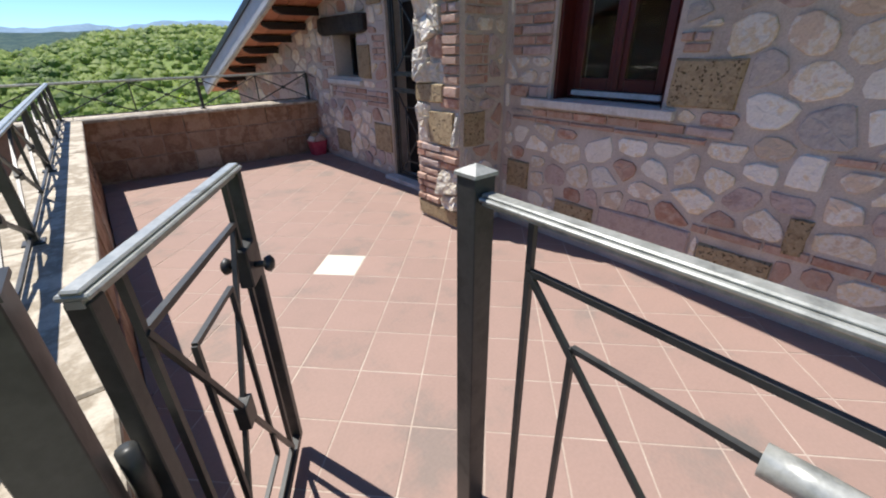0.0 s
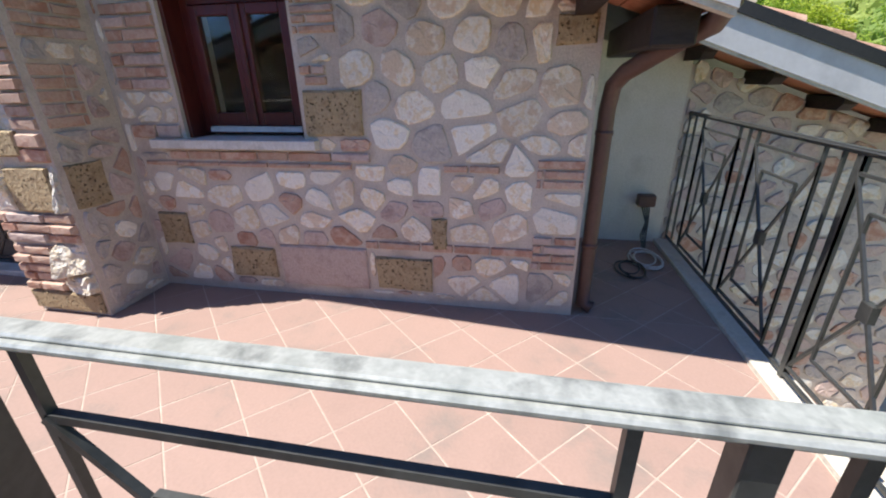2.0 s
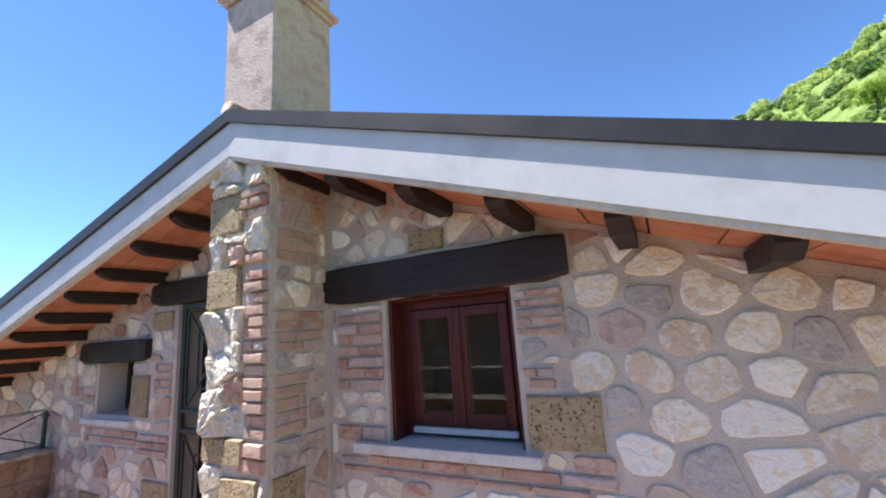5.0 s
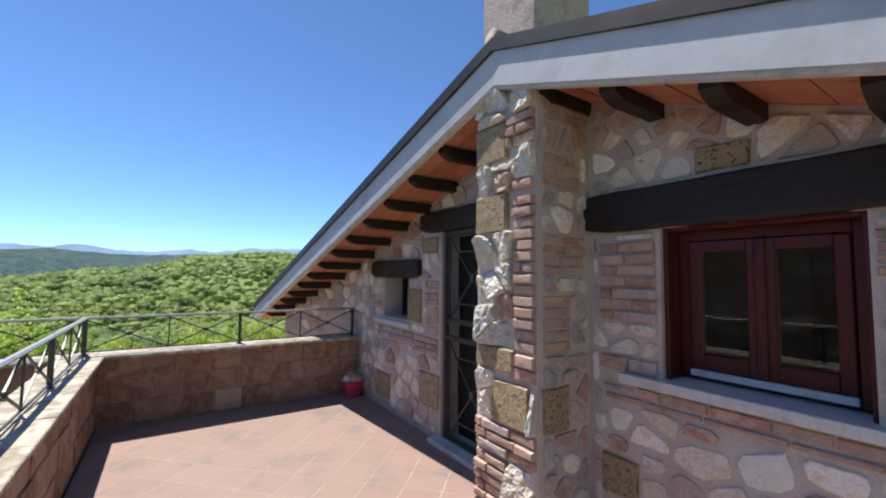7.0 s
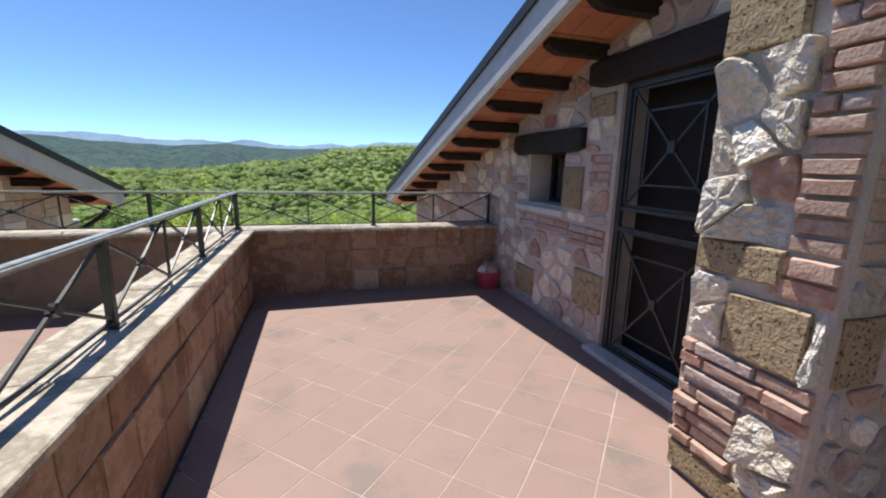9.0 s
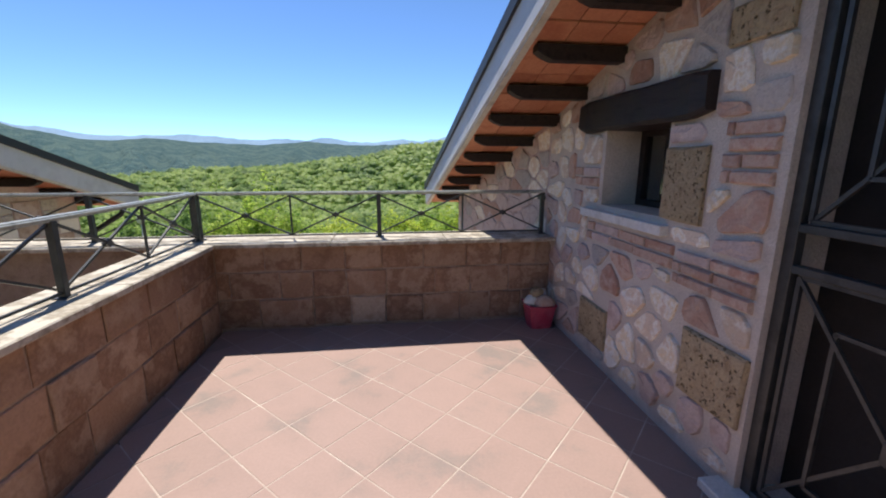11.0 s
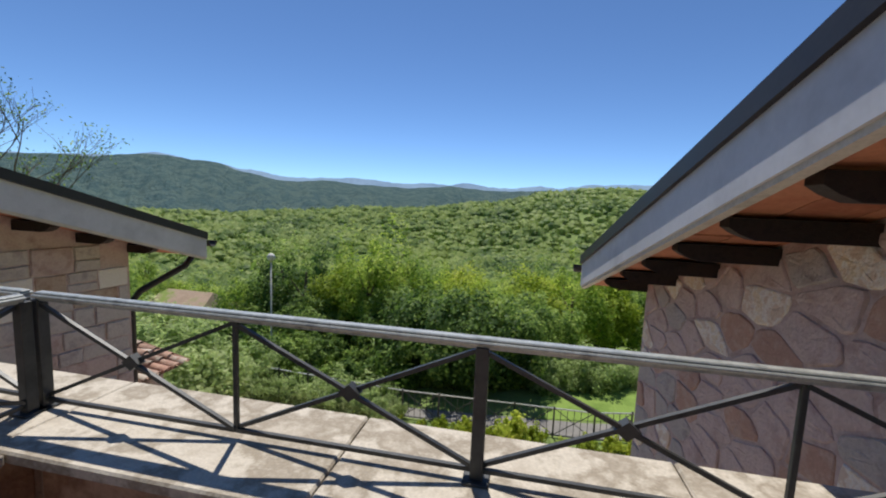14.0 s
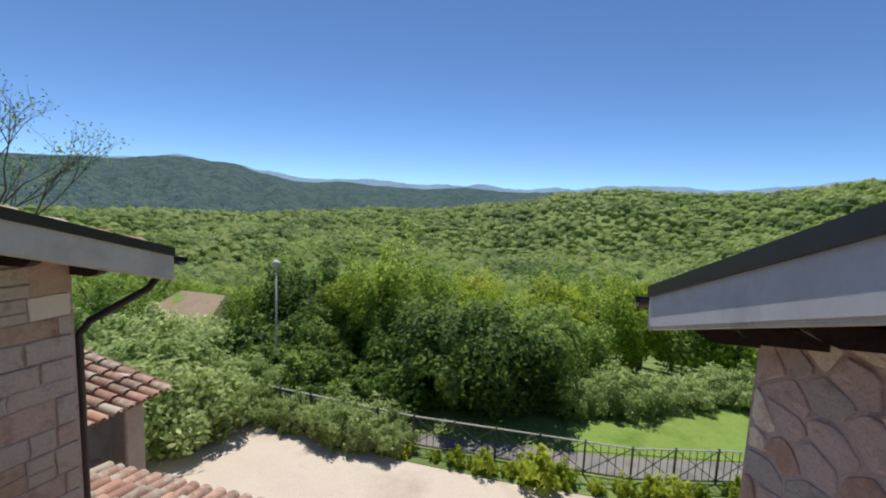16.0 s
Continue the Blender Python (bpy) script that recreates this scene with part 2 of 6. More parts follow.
def add_bar(bm, a, b, w, h, bevel=0.0, up=(0, 0, 1)):
    """Adds a bar of section w x h from a to b."""
    a, b = Vector(a), Vector(b)
    d = b - a
    L = d.length
    z = d.normalized()
    x = Vector(up).cross(z)
    if x.length < 1e-4:
        x = Vector((1, 0, 0))
    x.normalize()
    y = z.cross(x)
    m = Matrix((x, y, z)).transposed().to_4x4()
    m.translation = a
    add_box(bm, (-w / 2, -h / 2, 0), (w / 2, h / 2, L), bevel, m)


def bar(a, b, w, h, bevel=0.0, up=(0, 0, 1)):
    bm = bmesh.new()
    add_bar(bm, a, b, w, h, bevel, up)
    return bm


def add_tube(bm, pts, r, seg=10):
    """Adds a round tube through the points."""
    rings = []
    pts = [Vector(p) for p in pts]
    side = None
    for i, p in enumerate(pts):
        d = (pts[min(i + 1, len(pts) - 1)] - pts[max(i - 1, 0)]).normalized()
        if side is None:
            side = d.orthogonal().normalized()
        side = (side - d * side.dot(d)).normalized()
        other = d.cross(side)
        rr = r[i] if isinstance(r, (list, tuple)) else r
        rings.append([bm.verts.new(p + side * (rr * math.cos(6.28319 * k / seg)) + other * (rr * math.sin(6.28319 * k / seg))) for k in range(seg)])
    for u, v in zip(rings, rings[1:]):
        for k in range(seg):
            bm.faces.new((u[k], u[(k + 1) % seg], v[(k + 1) % seg], v[k]))
    bm.faces.new(rings[0][::-1])
    bm.faces.new(rings[-1])


def tube(pts, r, seg=10):
    bm = bmesh.new()
    add_tube(bm, pts, r, seg)
    return bm


def add_prism(bm, poly, lo, hi, axis="x"):
    """Adds a polygon in the plane across axis, extruded from lo to hi. Poly is (y, z) for x, (x, z) for y, (x, y) for z."""
    def at(p, d):
        return {"x": (d, p[0], p[1]), "y": (p[0], d, p[1]), "z": (p[0], p[1], d)}[axis]
    a = [bm.verts.new(at(p, lo)) for p in poly]
    b = [bm.verts.new(at(p, hi)) for p in poly]
    n = len(poly)
    fs = [bm.faces.new(a), bm.faces.new(b[::-1])]
    for k in range(n):
        fs.append(bm.faces.new((a[k], b[k], b[(k + 1) % n], a[(k + 1) % n])))
    bmesh.ops.recalc_face_normals(bm, faces=fs)


def prism(poly, lo, hi, axis="x"):
    bm = bmesh.new()
    add_prism(bm, poly, lo, hi, axis)
    return bm

# ---- house: shared measures ----
RIDGE_Y, RIDGE_Z = 3.36, 2.845         # underside of the barge board at the ridge
EAVE_R = (-0.16, 1.58)                 # its underside at the near eave (y, z)
EAVE_L = (10.25, 0.703)                # and at the far eave
OVER_RIDGE, OVER_L, OVER_R = 0.55, 0.815, 0.64  # overhang of the verge at the ridge, the far and the near eave
GROUND = -3.7


def under(y):
    """Height of the roof's underside over y."""
    if y < RIDGE_Y:
        return EAVE_R[1] + (RIDGE_Z - EAVE_R[1]) * (y - EAVE_R[0]) / (RIDGE_Y - EAVE_R[0])
    return RIDGE_Z + (EAVE_L[1] - RIDGE_Z) * (y - RIDGE_Y) / (EAVE_L[0] - RIDGE_Y)


def verge(y):
    """How far the roof overhangs the gable at y."""
    if y < RIDGE_Y:
        return OVER_RIDGE + (OVER_R - OVER_RIDGE) * (RIDGE_Y - y) / (RIDGE_Y - EAVE_R[0])
    return OVER_RIDGE + (OVER_L - OVER_RIDGE) * (y - RIDGE_Y) / (EAVE_L[0] - RIDGE_Y)


def cut_wall(poly, holes, x0, x1):
    """A wall in the plane across x with rectangular openings, as slabs between the opening's edges."""
    bm = bmesh.new()
    ys = sorted({p[0] for p in poly} | {h[0] for h in holes} | {h[1] for h in holes})
    zmin = min(p[1] for p in poly)

    def top(y):
        up = [p for p in poly if p[1] > zmin + 0.01]
        up.sort()
        for a, b in zip(up, up[1:]):
            if a[0] - 1e-6 <= y <= b[0] + 1e-6:
                return a[1] + (b[1] - a[1]) * (y - a[0]) / (b[0] - a[0])
        return up[0][1]
    for a, b in zip(ys, ys[1:]):
        hs = sorted([h for h in holes if h[0] <= a + 1e-6 and h[1] >= b - 1e-6], key=lambda h: h[2])
        lo = zmin
        for h in hs:
            if h[2] > lo:
                add_prism(bm, [(a, lo), (b, lo), (b, h[2]), (a, h[2])], x0, x1)
            lo = h[3]
        add_prism(bm, [(a, lo), (b, lo), (b, top(b)), (a, top(a))], x0, x1)
    return bm


WINDOW = (1.79, 2.60, 1.052, 1.885)
DOOR = (3.90, 4.78, 0.0, 2.06)
SMALL = (5.44, 6.06, 1.11, 1.60)
gable = [(0.15, GROUND), (0.15, under(0.15) + 0.02), (RIDGE_Y, RIDGE_Z + 0.02), (6.98, under(6.98) + 0.02), (6.98, GROUND)]
wall_east = thing("wall_east", cut_wall(gable, [WINDOW, DOOR, SMALL], 0.0, 0.42), "mortar",
                  "rubble stone gable wall with brick and tuff pieces", "wall", kind="structure")
# the wall bends slightly past the far parapet
bm = bmesh.new()
far_top = under(9.64)
vs = [bm.verts.new(p) for p in ((0, 6.98, GROUND), (-0.36, 9.64, GROUND), (-0.36, 9.64, far_top + 0.02), (0, 6.98, under(6.98) + 0.02),
                                (0.42, 6.98, GROUND), (0.42, 9.64, GROUND), (0.42, 9.64, far_top + 0.02), (0.42, 6.98, under(6.98) + 0.02))]
for q in ((0, 1, 2, 3), (5, 4, 7, 6), (1, 5, 6, 2), (4, 0, 3, 7), (3, 2, 6, 7), (4, 5, 1, 0)):
    bm.faces.new([vs[k] for k in q])
wall_far_end = thing("wall_north_east", bm, "chimneystone", "far end of the rubble stone gable wall", "wall", kind="structure")
# side wall and back of the house
thing("wall_south", box((0.42, 0.15, GROUND), (1.5, 0.45, 1.8)), "plaster", "pale plastered side wall in the recess", "wall", kind="structure")
thing("wall_back", box((5.0, 0.15, GROUND), (5.3, 9.6, 1.6)), "plaster", "plain rear wall closing the house", "wall", kind="structure")

# ---- terrace floor ----
floor = thing("floor", box((-2.78, -0.70, -0.35), (0.0, 6.98, -0.0016)), "grout", "terrace floor of terracotta tiles laid diagonally", "floor", kind="structure")
thing("floor_recess", box((0.0, -0.70, -0.35), (1.45, 0.15, -0.0016)), "grout", "tiled floor of the recess beside the downpipe", "floor", kind="structure")
thing("terrace_slab", box((-3.4, -0.86, -0.6), (0.0, 7.25, -0.36)), "concrete", "concrete slab under the terrace", "slab", kind="structure")

# ---- parapets ----
thing("parapet_core_north", box((-8.5, 6.87, GROUND), (0.0, 7.16, 0.728)), "parapetmortar", "core of the far parapet wall of tuff blocks", "parapet", kind="structure")
thing("parapet_core_west", box((-3.06, -2.5, GROUND), (-2.82, 6.87, 0.728)), "parapetmortar", "core of the dividing parapet of tuff blocks", "parapet", kind="structure")

# ---- roofs ----


def gable_roof(name, label):
    """The roof over a gable: slabs, barge boards, dark metal capping, purlin ends and terracotta soffit."""
    root = empty(name, label, "roof", kind="structure")
    for side, (ye, ze) in (("near", EAVE_R), ("far", EAVE_L)):
        ov_e = verge(ye)
        # slab of the roof
        a0, a1 = Vector((-OVER_RIDGE, RIDGE_Y, RIDGE_Z)), Vector((-ov_e, ye, ze))
        bm = bmesh.new()
        low = [a0 + Vector((0.02, 0, 0.035)), a1 + Vector((0.02, 0, 0.035)), Vector((5.3, ye, ze + 0.035)), Vector((5.3, RIDGE_Y, RIDGE_Z + 0.035))]
        vs = [bm.verts.new(p) for p in low] + [bm.verts.new(p + Vector((0, 0, 0.235))) for p in low]
        fs = [bm.faces.new([vs[k] for k in q]) for q in ((0, 1, 2, 3), (7, 6, 5, 4), (0, 4, 5, 1), (1, 5, 6, 2), (2, 6, 7, 3), (3, 7, 4, 0))]
        bmesh.ops.recalc_face_normals(bm, faces=fs)
        part("roof_slab", bm, "flashing", root)
        # barge board
        for nm, mat, z0, z1, dx in (("barge_board", "fascia", 0.0, 0.228, 0.0), ("capping", "flashing", 0.228, 0.315, -0.022), ("drip_strip", "concrete", -0.022, 0.0, 0.012)):
            bm = bmesh.new()
            p = [a0 + Vector((dx, 0, z0)), a1 + Vector((dx, 0, z0)), a1 + Vector((dx, 0, z1)), a0 + Vector((dx, 0, z1))]
            th = Vector((0.045 if nm != "capping" else 0.12, 0, 0))
            vs = [bm.verts.new(q) for q in p] + [bm.verts.new(q + th) for q in p]
            fs = [bm.faces.new([vs[k] for k in q]) for q in ((0, 1, 2, 3), (7, 6, 5, 4), (0, 4, 5, 1), (1, 5, 6, 2), (2, 6, 7, 3), (3, 7, 4, 0))]
            bmesh.ops.recalc_face_normals(bm, faces=fs)
            part(nm, bm, mat, root)
        # soffit of flat terracotta tiles between the purlins
        n = 14 if side == "near" else 26
        bm = bmesh.new()
        for i in range(n):
            for j in range(3):
                f0, f1 = (i + 0.02) / n, (i + 0.98) / n
                quad = []
                for f, g in ((f0, j), (f1, j), (f1, j + 1), (f0, j + 1)):
                    y = RIDGE_Y + (ye - RIDGE_Y) * f
                    xe = -(OVER_RIDGE + (ov_e - OVER_RIDGE) * f) + 0.045
                    gg = (g + (0.015 if g == j else -0.015)) / 3
                    quad.append((xe + (0.05 - xe) * gg, y, RIDGE_Z + (ze - RIDGE_Z) * f + 0.018 + 0.003 * ((i * 7 + j * 3) % 3)))
                lowv = [bm.verts.new(q) for q in quad]
                upv = [bm.verts.new((q[0], q[1], q[2] + 0.012)) for q in quad]
                fs = [bm.faces.new(lowv), bm.faces.new(upv[::-1])] + [bm.faces.new((lowv[k], upv[k], upv[(k + 1) % 4], lowv[(k + 1) % 4])) for k in range(4)]
                bmesh.ops.recalc_face_normals(bm, faces=fs)
        part("soffit", bm, "soffit", root, "orange terracotta soffit tiles")
        # purlin ends, shaped at the tip
        m, pitch = (7, 7.5) if side == "near" else (14, 14.8)
        for i in range(m):
            f = (i + (0.62 if side == "near" else 0.55)) / pitch
            y = RIDGE_Y + (ye - RIDGE_Y) * f
            z = RIDGE_Z + (ze - RIDGE_Z) * f + 0.012
            tip = -(OVER_RIDGE + (ov_e - OVER_RIDGE) * f) + 0.10
            bm = prism([(0.02, z), (tip, z), (tip - 0.0, z - 0.04), (tip + 0.04, z - 0.066), (tip + 0.10, z - 0.088), (0.02, z - 0.088)], y - 0.042, y + 0.042, "y")
            part("purlin_end", bm, "wood", root, "dark stained purlin end")
    return root


roof = gable_roof("roof_east", "gable roof with grey barge boards, dark purlins and terracotta soffit")

# ---- neighbouring gable, the mirror image across the dividing parapet ----
MID = -3.0


def mirrored(ob, name, label, category, kind="structure"):
    """A mirror copy of a thing and its parts across the dividing parapet, with meshes of its own."""
    made = {}
    flip = Matrix.Translation((2 * MID, 0, 0)) @ Matrix.Diagonal((-1, 1, 1, 1))
    for o in (ob, *ob.children_recursive):
        c = o.copy()
        if o.data:
            c.data = o.data.copy()
            c.data.transform(flip)
            c.data.flip_normals()
        scene.collection.objects.link(c)
        made[o] = c
        if o.parent:
            c.parent = made.get(o.parent, o.parent)
    made[ob].name = name
    return tagged(made[ob], label, category, kind=kind)


roof_west = mirrored(roof, "roof_west", "neighbouring gable roof with grey barge boards and dark purlins", "roof")
wall_west = mirrored(wall_far_end, "wall_north_west", "far end of the neighbouring rubble stone gable wall", "wall")
gable2 = [(0.15, GROUND), (0.15, under(0.15) + 0.02), (RIDGE_Y, RIDGE_Z + 0.02), (6.98, under(6.98) + 0.02), (6.98, GROUND)]
thing("wall_west", cut_wall(gable2, [], 2 * MID - 0.42, 2 * MID), "chimneystone", "rubble stone gable wall of the neighbouring house", "wall", kind="structure")
thing("floor_west", box((-6.0, -0.70, -0.35), (-3.10, 6.87, -0.004)), "tile", "terracotta floor of the neighbouring terrace", "floor", kind="structure")

# ---- copings ----


def coping(name, lo, hi, n, axis):
    root = empty(name, "worn pale stone coping slabs on the parapet", "coping", kind="structure")
    for i in range(n):
        a, b = Vector(lo), Vector(hi)
        L = (hi[axis] - lo[axis]) / n
        a[axis], b[axis] = lo[axis] + i * L + 0.002, lo[axis] + (i + 1) * L - 0.002
        b.z += random.uniform(-0.002, 0.003)
        part("coping_slab", box(a, b, 0.006), "coping", root)
    return root


coping("coping_north", (-8.5, 6.755, 0.722), (0.0, 7.20, 0.757), 9, 0)
coping("coping_west", (-3.13, -2.5, 0.722), (-2.755, 6.752, 0.757), 9, 1)

# ---- railings ----


def cross_panel(root, a, b, z0, z1, thick=0.012, plate=0.05):
    """A bay between two posts: two crossing bars with a square plate where they meet."""
    a, b = Vector(a), Vector(b)
    d = (b - a).normalized()
    n = Vector((-d.y, d.x, 0))
    p = [a + Vector((0, 0, z0)), b + Vector((0, 0, z1)), a + Vector((0, 0, z1)), b + Vector((0, 0, z0))]
    part("cross_bar", bar(p[0] + n * 0.006, p[1] + n * 0.006, thick, thick), "iron", root)
    part("cross_bar", bar(p[2] - n * 0.006, p[3] - n * 0.006, thick, thick), "iron", root)
    c = (p[0] + p[1]) / 2
    m = Matrix((d, n, Vector((0, 0, 1)))).transposed().to_4x4()
    m.translation = c
    s = plate * 0.5
    bm = prism([(-s * 1.25, 0), (0, s), (s * 1.25, 0), (0, -s)], -0.014, 0.014, "y")
    bmesh.ops.transform(bm, matrix=m, verts=bm.verts)
    part("plate", bm, "iron", root)


def hand_rail_bar(a, b, w=0.045):
    """A moulded flat handrail: a wide cap with a raised middle on a narrower band."""
    bm = bmesh.new()
    a, b = Vector(a), Vector(b)
    add_bar(bm, a, b, w, 0.010, 0.003)
    add_bar(bm, a + Vector((0, 0, 0.008)), b + Vector((0, 0, 0.008)), w * 0.62, 0.008, 0.003)
    add_bar(bm, a - Vector((0, 0, 0.010)), b - Vector((0, 0, 0.010)), w * 0.5, 0.012)
    return bm


def parapet_rail(name, a, b, bays, label, thick_first=0):
    a, b = Vector(a), Vector(b)
    root = empty(name, label, "railing", group="parapet railings", at=a)
    inv = Matrix.Translation(-a)
    d = (b - a) / bays
    zb, zt = 0.757, 1.135
    before = set(bpy.data.objects)
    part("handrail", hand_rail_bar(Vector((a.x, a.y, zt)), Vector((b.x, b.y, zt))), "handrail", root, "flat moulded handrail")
    part("bottom_bar", bar((a.x, a.y, zb + 0.028), (b.x, b.y, zb + 0.028), 0.012, 0.012), "iron", root)
    for i in range(bays + 1):
        p = a + d * i
        big = (i + thick_first) % 2 == 0
        w = 0.034 if big else 0.014
        part("post", bar((p.x, p.y, zb if big else zb + 0.022), (p.x, p.y, zt - 0.012), w, w, 0.002, up=(0, 1, 0)), "iron", root)
        if big:
            part("post_foot", box((p.x - 0.035, p.y - 0.035, zb), (p.x + 0.035, p.y + 0.035, zb + 0.008), 0.002), "iron", root)
        if i < bays:
            cross_panel(root, (p.x, p.y, 0), (p.x + d.x, p.y + d.y, 0), zb + 0.034, zt - 0.02)
    for o in set(bpy.data.objects) - before:
        if o.parent is root and o.data:
            o.data.transform(inv)
    return root


parapet_rail("railing", (-0.06, 6.975, 0), (-2.94, 6.975, 0), 4, "dark iron railing with crossed bars on the far parapet")
parapet_rail("railing", (-2.94, 6.93, 0), (-2.94, 1.33, 0), 8, "dark iron railing with crossed bars on the dividing parapet")
parapet_rail("railing", (-2.99, 6.975, 0), (-5.93, 6.975, 0), 4, "dark iron railing with crossed bars on the neighbouring parapet", 1)


def framed_panel(root, o, d, w, z0, z1, mat="iron", t=0.014, inset=0.125):
    """An upright panel: frame, crossed bars, an inner frame that meets them and a middle plate. o: lower start; d: direction along."""
    o, d = Vector(o), Vector(d).normalized()
    n = Vector((-d.y, d.x, 0))

    def p(u, v, off=0.0):
        return o + d * u + Vector((0, 0, v)) + n * off
    part("frame_bar", bar(p(0, z0), p(0, z1), t, t, up=n), mat, root)
    part("frame_bar", bar(p(w, z0), p(w, z1), t, t, up=n), mat, root)
    part("frame_bar", bar(p(0, z1), p(w, z1), t, t), mat, root)
    part("frame_bar", bar(p(0, z0), p(w, z0), t, t), mat, root)
    r = inset
    iz = r * 1.02
    for q in (((r, z0 + iz), (r, z1 - iz)), ((w - r, z0 + iz), (w - r, z1 - iz)), ((r, z1 - iz), (w - r, z1 - iz)), ((r, z0 + iz), (w - r, z0 + iz))):
        part("inner_bar", bar(p(*q[0]), p(*q[1]), t * 0.9, t * 0.9, up=n), mat, root)
    c = (w / 2, (z0 + z1) / 2)
    for u, v, off in ((0, z0, 0.004), (w, z0, -0.004), (0, z1, -0.004), (w, z1, 0.004)):
        part("cross_bar", bar(p(u, v, off), p(c[0], c[1], off), t * 0.9, t * 0.9, up=n), mat, root)
    m = Matrix((d, n, Vector((0, 0, 1)))).transposed().to_4x4()
    m.translation = p(*c)
    part("plate", box((-0.028, -0.016, -0.038), (0.028, 0.016, 0.038), 0.002, m), mat, root)


def square_post(root, x, y, z0, z1, w, cap="handrail"):
    part("post", box((x - w / 2, y - w / 2, z0), (x + w / 2, y + w / 2, z1), 0.002), "iron", root)
    bm = bmesh.new()
    s = w / 2 + 0.004
    add_box(bm, (x - s, y - s, z1), (x + s, y + s, z1 + 0.008))
    b = [bm.verts.new((x + i * s, y + j * s, z1 + 0.008)) for i, j in ((-1, -1), (1, -1), (1, 1), (-1, 1))]
    t = bm.verts.new((x, y, z1 + 0.026))
    for k in range(4):
        bm.faces.new((b[k], b[(k + 1) % 4], t))
    part("post_cap", bm, cap, root, "shallow pyramid post cap")


RX = -2.0
stair_rail = empty("stair_railing", "dark iron railing of framed panels beside the stair head", "railing", group="framed railings")
square_post(stair_rail, RX, 1.279, 0.0, 1.15, 0.062)
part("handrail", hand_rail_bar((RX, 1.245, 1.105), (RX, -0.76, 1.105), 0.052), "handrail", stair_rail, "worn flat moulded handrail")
for y0 in (1.11, 0.20):
    framed_panel(stair_rail, (RX, y0, 0), (0, -1, 0), 0.72, 0.14, 0.975)
    for yy in (y0, y0 - 0.72):
        part("upright", bar((RX, yy, 0.975), (RX, yy, 1.095), 0.014, 0.014, up=(1, 0, 0)), "iron", stair_rail)
part("post", bar((RX, 0.285, 0.0), (RX, 0.285, 1.095), 0.034, 0.034, 0.002, up=(1, 0, 0)), "iron", stair_rail)
part("post", bar((RX, -0.76, 0.0), (RX, -0.76, 1.095), 0.04, 0.04, 0.002, up=(1, 0, 0)), "iron", stair_rail)

edge_rail = empty("edge_railing", "dark iron railing of framed panels along the terrace edge", "railing", group="framed railings")
part("handrail", hand_rail_bar((1.42, -0.80, 1.105), (RX, -0.765, 1.105), 0.035), "iron", edge_rail)
for i in range(4):
    x0, y0 = 1.11 - i * 0.79, -0.80 + 0.0086 * i
    framed_panel(edge_rail, (x0, y0, 0), (-1, 0, 0), 0.56, 0.10, 1.02)
    for k in (0, 0.56, 0.675):
        part("upright", bar((x0 - k, y0, 0.06), (x0 - k, y0, 1.095), 0.014, 0.014, up=(0, 1, 0)), "iron", edge_rail)
for x in (1.40, 1.27):
    part("upright", bar((x, -0.80, 0.06), (x, -0.80, 1.095), 0.014, 0.014, up=(0, 1, 0)), "iron", edge_rail)
part("post", bar((-0.46, -0.79, 0.0), (-0.46, -0.79, 1.095), 0.034, 0.034, 0.002, up=(0, 1, 0)), "iron", edge_rail)
part("bottom_bar", bar((1.42, -0.80, 0.06), (RX, -0.765, 0.06), 0.016, 0.016), "iron", edge_rail)

# handle tube on the stair side of the railing
tube_handle = empty("stair_handrail", "round grey metal handrail fixed outside the stair railing", "handrail")
part("tube", tube([(-2.062, 0.655, 0.905), (-2.062, 0.60, 0.908), (-2.062, 0.3, 0.905), (-2.062, -0.2, 0.90), (-2.062, -0.76, 0.895)], 0.024, 14), "handrail", tube_handle, smooth=True)
for y in (0.285, -0.5):
    part("bracket", bar((-2.0, y, 0.87), (-2.062, y, 0.90), 0.014, 0.014), "iron", tube_handle)

# gate
gate_posts = empty("gate_post", "dark iron gate post with hinge barrels against the parapet", "gate post")
square_post(gate_posts, -2.785, 1.235, 0.0, 1.175, 0.075, "iron")
H0, F0 = Vector((-2.700, 1.31, 0)), Vector((-2.37, 1.86, 0))
gd = (F0 - H0).normalized()
gl = (F0 - H0).length
gate = empty("iron_gate", "open dark iron gate leaf with framed panel and lock", "gate", at=H0)
before = set(bpy.data.objects)
part("stile", bar(H0 + Vector((0, 0, 0.06)), H0 + Vector((0, 0, 1.105)), 0.034, 0.034, 0.002, up=gd), "iron", gate)
part("stile", bar(F0 + Vector((0, 0, 0.06)), F0 + Vector((0, 0, 1.105)), 0.034, 0.034, 0.002, up=gd), "iron", gate)
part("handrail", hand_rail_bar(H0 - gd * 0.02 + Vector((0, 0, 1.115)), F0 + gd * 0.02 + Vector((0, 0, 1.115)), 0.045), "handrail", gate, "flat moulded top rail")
part("bottom_rail", bar(H0 + Vector((0, 0, 0.07)), F0 + Vector((0, 0, 0.07)), 0.03, 0.03), "iron", gate)
framed_panel(gate, H0 + gd * 0.08, gd, gl - 0.16, 0.10, 0.985)
for k in (0.08, gl - 0.08):
    part("upright", bar(H0 + gd * k + Vector((0, 0, 0.985)), H0 + gd * k + Vector((0, 0, 1.105)), 0.014, 0.014, up=gd), "iron", gate)
m = Matrix((gd, Vector((-gd.y, gd.x, 0)), Vector((0, 0, 1)))).transposed().to_4x4()
m.translation = F0 - gd * 0.055
